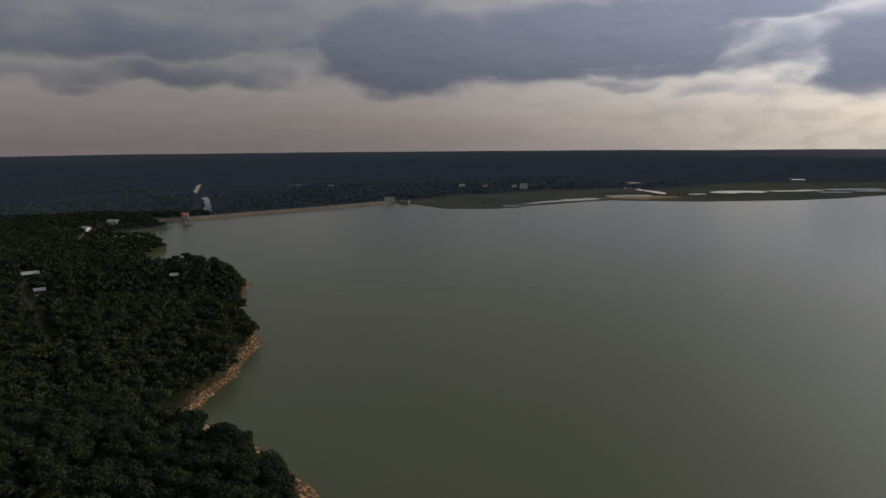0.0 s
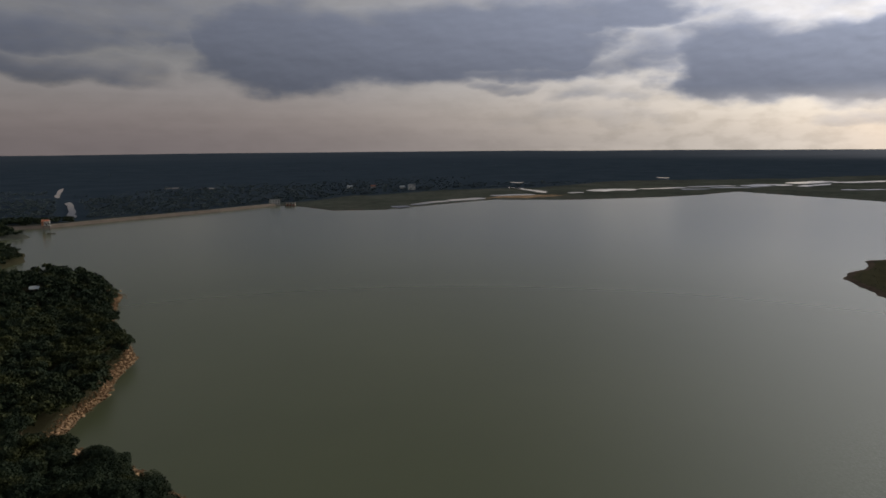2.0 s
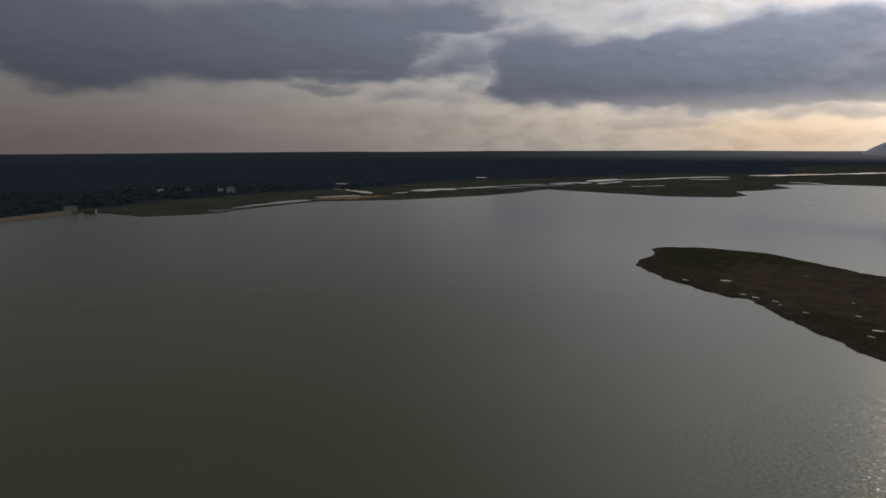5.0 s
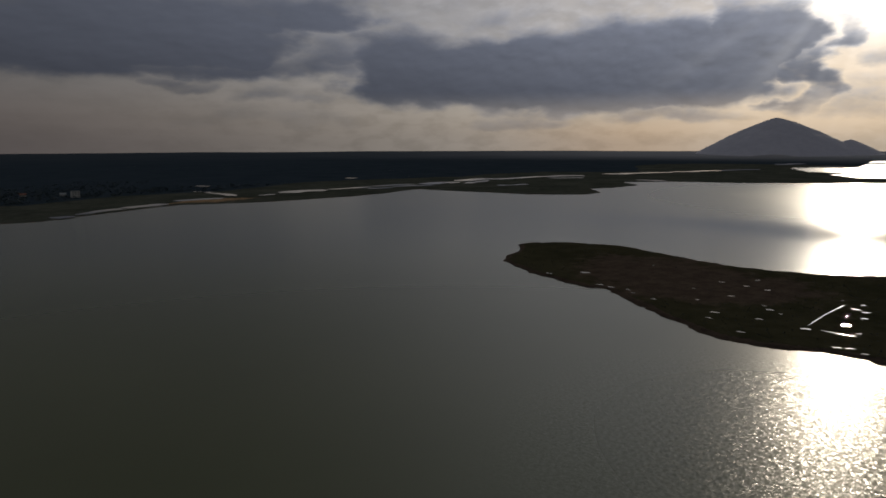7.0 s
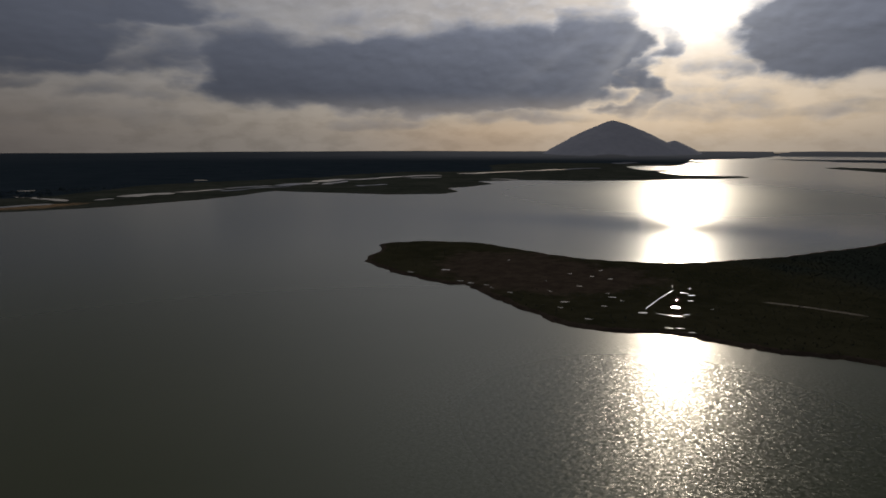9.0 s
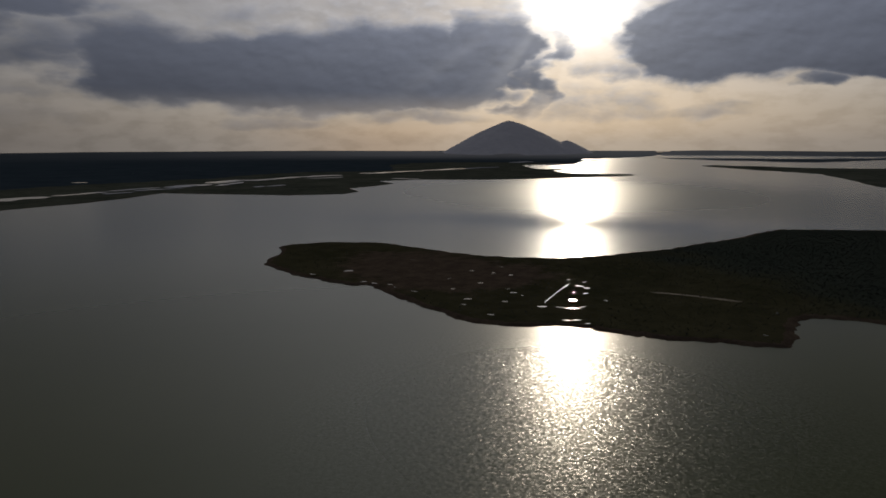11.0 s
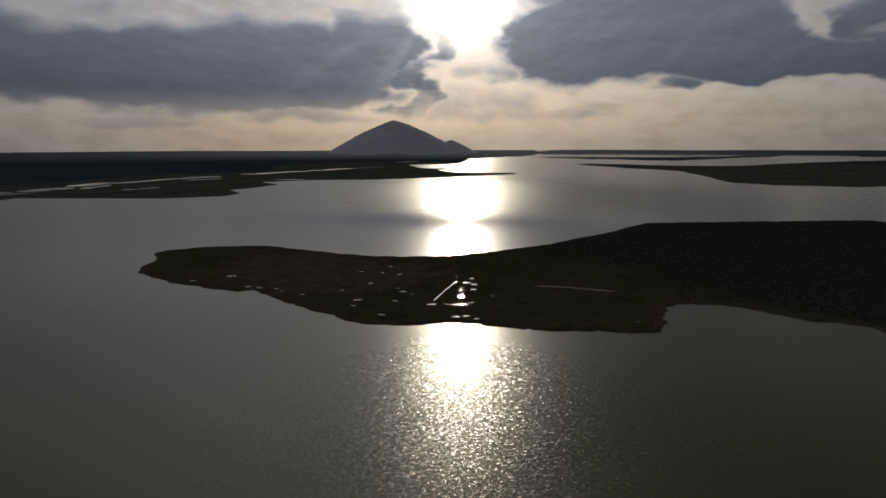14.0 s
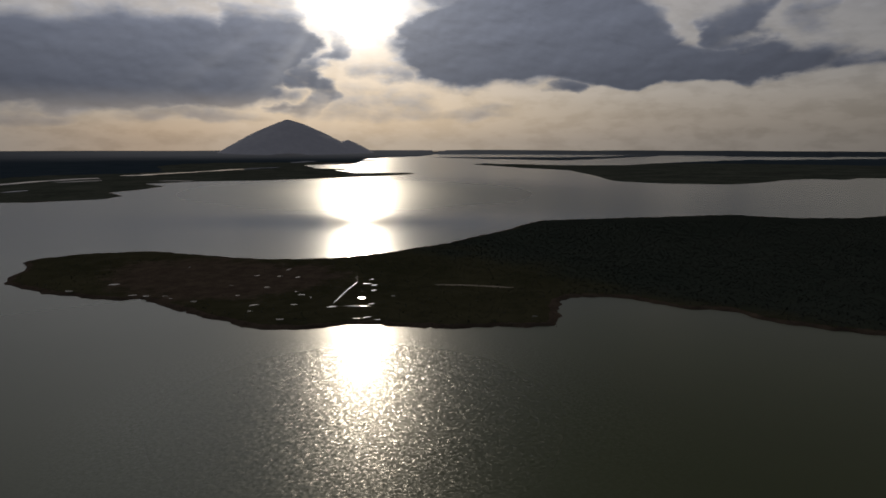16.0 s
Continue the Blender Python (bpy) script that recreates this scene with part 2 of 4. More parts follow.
def ground_look(g, pos):
    def layer(name):
        a = g.tree.nodes.new("ShaderNodeAttribute")
        a.attribute_name = name
        return g.val(a.outputs["Fac"])
    n1, n2, n3 = g.noise(pos, 0.012, 5.0), g.noise(pos, 0.09, 6.0, 0.65), g.noise(pos, 0.7, 5.0, 0.7)
    grass = g.mix(g.step(n1 * 0.5 + n2 * 0.5, 0.38, 0.62), (0.035, 0.036, 0.022), (0.056, 0.053, 0.033))
    # blue put into the woods' colour to stand for distance haze
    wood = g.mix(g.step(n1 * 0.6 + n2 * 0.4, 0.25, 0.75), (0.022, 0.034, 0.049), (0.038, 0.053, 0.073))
    sand = g.mix(g.step(n2 * 0.5 + n3 * 0.5, 0.35, 0.65), (0.18, 0.122, 0.078), (0.36, 0.25, 0.16))
    mud = g.mix(g.step(n2 * 0.6 + n3 * 0.4, 0.35, 0.65), (0.052, 0.041, 0.034), (0.092, 0.072, 0.058))
    marsh = g.mix(g.step(n1 * 0.5 + n2 * 0.5, 0.36, 0.64), (0.038, 0.046, 0.040), (0.080, 0.085, 0.074))
    grass = g.mix(g.step(layer("marsh"), 0.3, 0.7), grass, marsh)
    edge = (n2 - 0.5) * 0.7 + (n3 - 0.5) * 0.3
    thicket = g.mix(g.step(n1 * 0.5 + n2 * 0.5, 0.3, 0.7), (0.026, 0.033, 0.029), (0.038, 0.046, 0.040))
    grass = g.mix(g.step(layer("thicket") + edge, 0.2, 0.9), grass, thicket)
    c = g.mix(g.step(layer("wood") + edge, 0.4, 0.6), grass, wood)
    c = g.mix(g.step(layer("mud") + edge, 0.4, 0.6), c, mud)
    c = g.mix(g.step(layer("sand") + edge, 0.4, 0.6), c, sand)
    return {"Base Color": c, "Roughness": 0.95, "Specular IOR Level": 0.0, "Normal": relief(g, n3, 0.25)}


MAT = {}
MAT["water"] = material("lake_water", water_look)
MAT["pool"] = material("still_water", lambda g, p: {"Base Color": (0.05, 0.046, 0.032), "Roughness": 0.04, "IOR": 1.333})
MAT["ground"] = material("ground", ground_look)


def plain_haze_glow_look(g, pos):
    """Backdrop rim of the plain: haze painted in as glow, strongest under the sun."""
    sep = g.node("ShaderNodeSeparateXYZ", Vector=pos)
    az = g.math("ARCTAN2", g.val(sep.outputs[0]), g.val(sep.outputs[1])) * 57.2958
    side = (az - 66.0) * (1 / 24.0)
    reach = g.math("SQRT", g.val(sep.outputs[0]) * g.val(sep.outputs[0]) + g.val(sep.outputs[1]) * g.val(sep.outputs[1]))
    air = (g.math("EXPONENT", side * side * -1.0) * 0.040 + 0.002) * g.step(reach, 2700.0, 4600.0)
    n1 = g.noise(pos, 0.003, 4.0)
    # the base colour is shifted to blue for haze too
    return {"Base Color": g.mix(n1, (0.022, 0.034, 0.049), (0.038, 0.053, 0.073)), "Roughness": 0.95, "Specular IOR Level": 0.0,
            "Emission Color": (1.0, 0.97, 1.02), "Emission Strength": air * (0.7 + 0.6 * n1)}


MAT["plain_haze_glow"] = material("plain_haze_glow", plain_haze_glow_look)
MAT["bed"] = material("lake_bed_silt", two_tone((0.05, 0.045, 0.03), (0.08, 0.07, 0.045), 0.02, 0.3))
MAT["mountain"] = material("mountain_haze_glow", two_tone((0.12, 0.125, 0.145), (0.19, 0.19, 0.21), 0.004, 0.012),
                           **{"Emission Color": (0.88, 0.90, 1.10), "Emission Strength": 0.042})  # a far backdrop: pale blue base and faint glow stand for haze
def leaf_look(g, pos):
    n1, n2 = g.noise(pos, 0.09, 3.0), g.noise(pos, 0.5, 4.0, 0.6)
    own = g.val(g.node("ShaderNodeObjectInfo").outputs["Random"])
    isle = g.val(g.node("ShaderNodeNewGeometry").outputs["Random Per Island"])
    dark = g.mix(g.step(n2 * 0.8 + isle * 0.25, 0.25, 0.8), (0.012, 0.023, 0.014), (0.025, 0.038, 0.021))
    warm = g.mix(isle, (0.030, 0.037, 0.013), (0.052, 0.058, 0.020))
    c = g.mix(g.step(n1 * 1.3 + own * 0.2, 0.72, 1.06), dark, warm)
    return {"Base Color": c, "Roughness": 0.8, "Specular IOR Level": 0.15}


MAT["leaf"] = material("leaf_green", leaf_look)
# lifted and blued: haze and light on the shaded sides put into the colour
MAT["leaf_far"] = material("leaf_haze_blue", two_tone((0.048, 0.070, 0.080), (0.080, 0.106, 0.118), 0.006, 0.06, 0.0, 0.9))
MAT["scrub"] = material("scrub", two_tone((0.034, 0.040, 0.038), (0.050, 0.056, 0.052), 0.02, 0.3))
MAT["bark"] = material("bark", two_tone((0.06, 0.045, 0.035), (0.13, 0.10, 0.08), 0.6, 6.0, 0.02))
MAT["rock"] = material("shore_rock", two_tone((0.13, 0.080, 0.044), (0.45, 0.31, 0.19), 0.4, 3.0, 0.05, 0.85, True))
MAT["concrete"] = material("concrete", two_tone((0.17, 0.155, 0.145), (0.28, 0.26, 0.24), 0.05, 1.0, 0.02))
MAT["white"] = material("white_render", two_tone((0.70, 0.69, 0.66), (0.82, 0.81, 0.78), 0.1, 1.5, 0.01, 0.8))
MAT["orange"] = material("orange_paint", two_tone((0.58, 0.26, 0.15), (0.72, 0.38, 0.24), 0.3, 2.0, 0.01, 0.7))
MAT["roof"] = material("sheet_roof", two_tone((0.32, 0.36, 0.40), (0.48, 0.52, 0.55), 0.2, 2.0, 0.01, 0.5))
MAT["redroof"] = material("tile_roof", two_tone((0.30, 0.12, 0.08), (0.42, 0.20, 0.13), 0.3, 3.0, 0.02, 0.8))
MAT["glass"] = material("dark_glass", lambda g, p: {"Base Color": (0.02, 0.025, 0.03), "Roughness": 0.08})
MAT["dirt"] = material("dirt_road", two_tone((0.10, 0.085, 0.075), (0.18, 0.15, 0.13), 0.1, 1.5, 0.02))
MAT["path"] = material("worn_path", two_tone((0.050, 0.046, 0.042), (0.085, 0.076, 0.068), 0.1, 1.5, 0.02))
MAT["timber"] = material("weathered_timber", two_tone((0.07, 0.055, 0.045), (0.14, 0.11, 0.09), 0.5, 4.0, 0.01))

# ---------- plan of the shores, metres from the spot under the camera ----------
LEFT_BANK = [(20, -6000), (10, -300), (0, 0), (-14, 90), (-29, 135), (-41, 149), (-48, 159), (-62, 167), (-76, 180), (-76, 196), (-73, 212),
             (-76, 230), (-75, 250), (-81, 265), (-91, 285), (-103, 315), (-113, 361), (-135, 402), (-165, 430), (-200, 440), (-222, 446),
             (-212, 482), (-228, 522), (-250, 552), (-300, 568), (-302, 596), (-264, 616), (-285, 650), (-306, 672), (-316, 692)]
NORTH_SHORE = [(-275, 694), (-220, 745), (-133, 815), (-72, 872), (-37, 853), (5, 790), (40, 787), (66, 784), (97, 806), (140, 836), (182, 862), (208, 879), (236, 890),
               (312, 864), (356, 860), (474, 867), (569, 895), (648, 930), (678, 838), (719, 724), (783, 664), (836, 671), (890, 741),
               (954, 737), (1045, 751), (1094, 824), (1180, 785), (1253, 650), (1327, 590), (1467, 474), (1601, 415), (1660, 455), (1632, 598)]
NORTH_SHORE += [(1760, 715), (1914, 666), (1850, 790), (2110, 960), (2329, 788), (2500, 915), (2850, 880), (3000, 1060), (3588, 938), (4100, 960),
                (6000, 1300), (6000, 6000), (-6000, 6000), (-6000, -6000)]
PENINSULA = [(293, 319), (278, 270), (275, 229), (280, 223), (268, 195), (254, 165), (245, 137), (247, 119), (252, 111), (262, 91),
             (261, 78), (263, 53), (268, 39), (276, 9), (293, 8), (321, 9), (332, 4), (337, -11), (336, -28), (327, -38),
             (319, -52), (321, -72), (309, -79), (301, -93), (295, -109), (290, -140), (300, -330), (420, -520), (700, -560), (800, -420)]
PENINSULA += [(790, -328), (758, -288), (745, -222), (750, -190), (765, -169), (705, -43), (665, 40), (622, 57), (586, 65), (542, 86),
              (494, 105), (450, 134), (421, 159), (403, 193), (399, 231), (407, 271), (411, 311), (389, 351), (368, 366), (356, 367),
              (327, 340), (312, 334)]
FAR_BANK = [(2352, 411), (2072, 196), (1894, 32), (1563, -39), (1387, -70), (1329, -154), (1322, -277), (1391, -345), (1510, -430), (1571, -505),
            (1540, -562), (1619, -613), (1640, -700), (1500, -1100), (1800, -2600), (3600, -3600), (4000, -1900), (3400, -1050), (3250, -720), (3050, -560),
            (2650, -280), (2400, -160), (2350, 60), (2480, 370)]
LONG_ISLAND = [(3420, 890), (3120, 480), (2930, 80), (3150, -30), (4150, -500), (4350, -480), (3700, 60), (3560, 560)]
HORIZON_BANK = [(4450, 1050), (4480, 300), (4350, -100), (4500, -420), (3950, -1150), (4150, -1700), (3300, -3000), (3000, -6000), (6000, -6000), (6000, 1100)]
LANDS = {"main": LEFT_BANK + NORTH_SHORE, "peninsula": PENINSULA, "far_bank": FAR_BANK, "island": LONG_ISLAND, "horizon": HORIZON_BANK}


def inland(px, py, ring):
    """Metres from the ring's line, positive inside it."""
    best = np.full(px.shape, 1e18)
    inside = np.zeros(px.shape, bool)
    for (ax, ay), (bx, by) in zip(ring, ring[1:] + ring[:1]):
        dx, dy = bx - ax, by - ay
        s = np.clip(((px - ax) * dx + (py - ay) * dy) / max(dx * dx + dy * dy, 1e-9), 0, 1)
        best = np.minimum(best, (px - ax - s * dx) ** 2 + (py - ay - s * dy) ** 2)
        if ay != by:
            inside ^= ((ay > py) != (by > py)) & (px < ax + (py - ay) * dx / dy)
    return np.where(inside, 1, -1) * np.sqrt(best)


def lattice(ix, iy, seed):
    h = (ix * 374761393 + iy * 668265263 + seed * 1274126177) & 0xFFFFFFFF
    h = ((h ^ (h >> 13)) * 1103515245) & 0xFFFFFFFF
    return ((h ^ (h >> 16)) & 0xFFFF) / 65535.0


def value_noise(x, y, size, seed=0, octaves=4):
    """Smooth noise between -1 and 1 with features of that size."""
    total, amp, norm = 0.0, 1.0, 0.0
    for o in range(octaves):
        u, v = x / size * 2 ** o, y / size * 2 ** o
        iu, iv = np.floor(u).astype(np.int64), np.floor(v).astype(np.int64)
        fu, fv = u - iu, v - iv
        fu, fv = fu * fu * (3 - 2 * fu), fv * fv * (3 - 2 * fv)
        a, b = lattice(iu, iv, seed + o), lattice(iu + 1, iv, seed + o)
        c, d = lattice(iu, iv + 1, seed + o), lattice(iu + 1, iv + 1, seed + o)
        total = total + amp * ((a + (b - a) * fu) * (1 - fv) + (c + (d - c) * fu) * fv)
        norm, amp = norm + amp, amp * 0.5
    return total / norm * 2 - 1


def smooth(v, a, b):
    t = np.clip((v - a) / (b - a), 0, 1)
    return t * t * (3 - 2 * t)


def survey(px, py):
    """Height of the ground and what covers it, at arrays of places."""
    px, py = np.asarray(px, float), np.asarray(py, float)
    r = np.hypot(px, py)
    d = {k: inland(px, py, ring) for k, ring in LANDS.items()}
    ragged = value_noise(px, py, 14, 3) * 2.2 + value_noise(px, py, 90, 5, 3) * np.clip(r / 150, 0, 12)
    left = (d["main"] > -80) & (px < -10) & (py < 700) & (px < 40 - 0.42 * py)
    z = np.full(px.shape, -4.0)
    near_shore = None
    for k in d:
        s = d[k] + (value_noise(px, py, 7 if k == "peninsula" else 14, 3) * (3.6 if k == "peninsula" else 2.0) if k in ("main", "peninsula") else 0) + value_noise(px, py, 90, 5, 3) * np.clip((r - 400) / 150, 0, 10)
        if k == "main":
            bank = np.where(left, np.clip(s * 0.30, -4, 1.8) + np.where(py > 440, 1.2, 3.8) * smooth(s, 3, 70) + value_noise(px, py, 45, 8) * 1.2 * smooth(s, 4, 20),
                            np.clip(s * 0.035, -4, 0.6) + 1.2 * smooth(s, 60, 300))
        elif k == "peninsula":
            bank = np.clip(s * 0.22, -4, 0.9)
        else:
            bank = np.clip(s * 0.05, -4, 0.9) + 2.0 * smooth(s, 40, 250)
        z = np.maximum(z, bank)
        near_shore = s if near_shore is None else np.maximum(near_shore, s)
    z = z + np.where(near_shore > 30, smooth(r, 3700, 4900) * (20 + 5 * value_noise(px, py, 700, 21, 3)), 0)
    main, pen = d["main"], d["peninsula"]
    wood = np.where(left, smooth(main, 1.5, 4), 0.0)
    open_land = smooth(px, -90, 60)  # woods stand close behind the dam
    tree_line = 26 + 114 * open_land + 0.25 * np.clip(px, 0, 1200) + (8 + 52 * open_land) * value_noise(px, py, 260, 31, 3)
    wood = np.maximum(wood, np.where(~left & (main > 0), smooth(main - tree_line, -10, 25), 0))
    wood = np.maximum(wood, np.where(pen > 5, smooth(px - 0.9 * py + 70 * value_noise(px, py, 60, 37, 3), 300, 470), 0))
    sand = np.where(left & (py < 400), 1 - smooth(main, 1.8, 3.6), 0.0)
    sand = np.where(np.hypot((px + 73) / 1.3, py - 181) < 5, 1.0, sand)
    bar = np.exp(-((px - 290) / 80) ** 2 - ((py - 928) / 42) ** 2) * 0.62 + 0.25 * value_noise(px, py, 45, 33, 3)
    sand = np.maximum(sand, np.where(~left & (main > 0), bar, 0))
    mud = np.where(pen > 0, np.clip(1.25 - np.hypot((px - 335) / 75, (py - 215) / 95) + 0.3 * value_noise(px, py, 40, 41, 3), 0, 1), 0)
    mud = np.maximum(mud, np.where(~left & (near_shore > -5) & (near_shore < 4), 0.7, 0))
    mud = np.maximum(mud, np.where((pen > -3) & (pen < 4), 1.0, 0))
    return z, wood, sand, mud, near_shore


def marshy(px, py):
    return ((py > 600) | (px > 1000)).astype(np.float32)


def mesh_arrays(name, verts, faces, mat, smooth_faces=True):
    """A mesh from arrays of corners and of three- or four-cornered faces."""
    me = bpy.data.meshes.new(name)
    verts, faces = np.asarray(verts, np.float32), np.asarray(faces, np.int32)
    me.vertices.add(len(verts))
    me.vertices.foreach_set("co", verts.ravel())
    me.loops.add(faces.size)
    me.loops.foreach_set("vertex_index", faces.ravel())
    me.polygons.add(len(faces))
    me.polygons.foreach_set("loop_start", np.arange(0, faces.size, faces.shape[1], dtype=np.int32))
    me.polygons.foreach_set("use_smooth", np.full(len(faces), smooth_faces))
    me.materials.append(mat)
    me.update(calc_edges=True)
    return me


def build_ground():
    heading = np.concatenate([np.arange(-42, 120, 0.15), np.arange(120, 318, 3.0)])
    reach = np.concatenate([[1, 20, 40, 60, 80, 100], EYE_Z * 1129 / np.arange(750, 18.4, -1.5), [4920]])
    a, r = np.meshgrid(np.radians(heading), reach)
    x, y = r * np.sin(a), r * np.cos(a)
    z, wood, sand, mud, shore = survey(x.ravel(), y.ravel())
    n_r, n_a = a.shape
    idx = np.arange(n_r * n_a).reshape(n_r, n_a)
    nxt = np.roll(idx, -1, axis=1)
    quads = np.stack([idx[:-1], nxt[:-1], nxt[1:], idx[1:]], -1).reshape(-1, 4)[:, ::-1]
    quads = quads[(z[quads] > -3.5).any(axis=1)]
    used = np.unique(quads)
    place = np.zeros(n_r * n_a, np.int64)
    place[used] = np.arange(len(used))
    on_spit = (x.ravel() > 230) & (x.ravel() < 850) & (np.abs(y.ravel()) < 600)
    thicket = np.where(on_spit, wood, 0.0)
    wood[on_spit] = 0
    wood[(x.ravel() < 0) & (y.ravel() < 690) & (x.ravel() < 40 - 0.42 * y.ravel())] = 0
    corners, quads = np.stack([x.ravel(), y.ravel(), z], -1)[used], place[quads]
    # beyond 2700 m the ground is split off to carry the painted haze glow
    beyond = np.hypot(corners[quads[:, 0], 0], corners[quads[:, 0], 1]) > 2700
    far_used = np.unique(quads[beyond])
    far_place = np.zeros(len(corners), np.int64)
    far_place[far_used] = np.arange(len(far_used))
    far = mesh_arrays("backdrop_plain", corners[far_used], far_place[quads[beyond]], MAT["plain_haze_glow"])
    tagged(new("backdrop_plain", far), "blue-grey rim of the plain at the horizon, haze painted as glow", "plain", kind="structure")
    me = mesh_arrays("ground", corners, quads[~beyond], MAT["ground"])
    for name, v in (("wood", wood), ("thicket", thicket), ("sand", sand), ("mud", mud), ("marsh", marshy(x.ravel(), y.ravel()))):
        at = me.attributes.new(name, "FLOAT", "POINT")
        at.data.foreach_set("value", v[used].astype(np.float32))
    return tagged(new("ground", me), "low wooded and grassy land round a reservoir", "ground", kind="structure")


def disc(name, radius, z, mat, label):
    a, r = np.meshgrid(np.linspace(0, 2 * np.pi, 96, endpoint=False), [0, radius])
    idx = np.arange(a.size).reshape(a.shape)
    nxt = np.roll(idx, -1, axis=1)
    quads = np.stack([idx[:-1], idx[1:], nxt[1:], nxt[:-1]], -1).reshape(-1, 4)
    ob = new(name, mesh_arrays(name, np.column_stack([(r * np.cos(a)).ravel(), (r * np.sin(a)).ravel(), np.zeros(a.size)]), quads, mat))
    ob.location.z = z
    return tagged(ob, label, name.replace("_", " "), kind="structure")


ground = build_ground()
disc("water", 4910, 0.0, MAT["water"], "wide olive-grey reservoir water with small wind ripples")
disc("lake_bed", 4912, -3.4, MAT["bed"], "silty bed under the reservoir")


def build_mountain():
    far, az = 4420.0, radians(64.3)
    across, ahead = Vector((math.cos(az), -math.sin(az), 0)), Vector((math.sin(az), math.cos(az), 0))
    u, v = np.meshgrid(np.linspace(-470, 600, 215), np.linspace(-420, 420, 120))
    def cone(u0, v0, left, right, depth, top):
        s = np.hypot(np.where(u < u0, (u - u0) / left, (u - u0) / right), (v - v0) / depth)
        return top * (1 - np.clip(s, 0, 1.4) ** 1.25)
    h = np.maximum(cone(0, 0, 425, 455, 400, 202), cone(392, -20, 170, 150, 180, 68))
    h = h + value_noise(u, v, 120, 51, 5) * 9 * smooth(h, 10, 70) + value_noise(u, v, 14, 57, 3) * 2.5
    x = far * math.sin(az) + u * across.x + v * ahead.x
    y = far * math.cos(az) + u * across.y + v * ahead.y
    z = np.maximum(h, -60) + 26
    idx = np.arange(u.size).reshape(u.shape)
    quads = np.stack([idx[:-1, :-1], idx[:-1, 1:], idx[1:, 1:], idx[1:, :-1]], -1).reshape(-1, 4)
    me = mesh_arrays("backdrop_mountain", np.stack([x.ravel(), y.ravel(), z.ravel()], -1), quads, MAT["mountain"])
    tagged(new("backdrop_mountain", me), "lone blue-grey mountain with a smaller shoulder, haze painted as glow", "mountain", kind="structure")


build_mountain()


# ---------- helpers for things ----------
def part(name, bm, mat, parent, label=""):
    """Links a bmesh as one mesh under a thing or a part."""
    me = bpy.data.meshes.new(name)
    bm.to_mesh(me)
    bm.free()
    me.materials.append(mat)
    ob = new(name, me)
    ob.parent = parent
    return tagged(ob, label)


def box(x, y, z, w, d, h, bevel=0.0, bm=None):
    """A box that stands with its base's centre at x, y, z."""
    bm = bm or bmesh.new()
    made = bmesh.ops.create_cube(bm, size=1.0, matrix=Matrix.Translation((x, y, z + h / 2)) @ Matrix.Diagonal((w, d, h, 1)))
    if bevel:
        edges = list({e for v in made["verts"] for e in v.link_edges})
        bmesh.ops.bevel(bm, geom=edges, offset=bevel, segments=1, affect="EDGES")
    return bm


def thing(name, x, y, z, turn=0.0):
    ob = new(name)
    ob.matrix_basis = pose(x, y, z, 0, 0, turn)
    return ob


def gable(w, d, z, rise, eave):
    """A pitched roof with thickness, ridge along x."""
    bm = bmesh.new()
    hw, hd, t = w / 2 + eave, d / 2 + eave, 0.18
    low = z - rise * eave / (d / 2)
    ring = [(-hd, low), (0, z + rise), (hd, low), (hd, low - t), (0, z + rise - t), (-hd, low - t)]
    ends = [[bm.verts.new((x, yy, zz)) for yy, zz in ring] for x in (-hw, hw)]
    for i in range(6):
        j = (i + 1) % 6
        bm.faces.new((ends[0][i], ends[0][j], ends[1][j], ends[1][i]))
    for e, o in ((ends[0], 1), (ends[1], -1)):
        bm.faces.new((e[0], e[1], e[4], e[5])[::-o])
        bm.faces.new((e[1], e[2], e[3], e[4])[::-o])
    bmesh.ops.recalc_face_normals(bm, faces=bm.faces)
    return bm


def height_at(x, y):
    return float(survey(np.array([x]), np.array([y]))[0][0])


def house(name, x, y, turn, w, d, storeys, wall_mat, roof_mat, label, flat=False, windows=3):
    """A house: walls with gables, roof, door, and windows with frames and panes."""
    h, rise = 3.0 * storeys, d * 0.28
    ob = thing(name, x, y, height_at(x, y), turn)
    bm = box(0, 0, -1.2, w, d, h + 1.2)
    if not flat:
        for sx in (-1, 1):
            a = [bm.verts.new((sx * (w / 2 - 0.01), yy, zz)) for yy, zz in ((-d / 2, h), (d / 2, h), (0, h + rise * 0.97))]
            bm.faces.new(a[::sx])
    part("wall", bm, wall_mat, ob)
    if flat:
        roof = part("roof", box(0, 0, h, w + 0.5, d + 0.5, 0.25, 0.04), roof_mat, ob)
        part("parapet", box(0, -d / 2 - 0.1, h + 0.25, w + 0.4, 0.15, 0.6), wall_mat, roof)
    else:
        part("roof", gable(w, d, h, rise, 0.5), roof_mat, ob)
    for s in range(storeys):
        for k in range(windows):
            wx = (k + 0.5) / windows * w - w / 2
            if s == 0 and k == windows // 2:
                part("door", box(wx, -d / 2 - 0.02, 0.05, 1.0, 0.08, 2.1), MAT["timber"], ob)
                continue
            win = part("window", box(wx, -d / 2 - 0.03, 0.9 + 3 * s, 1.3, 0.10, 1.4), MAT["concrete"], ob)
            part("pane", box(wx, -d / 2 - 0.06, 1.0 + 3 * s, 1.1, 0.08, 1.2), MAT["glass"], win)
    return tagged(ob, label, "house")


# ---------- the dam and what stands by it ----------
DAM = [(-318, 685), (-277, 693), (-222, 744), (-135, 816), (-74, 876)]


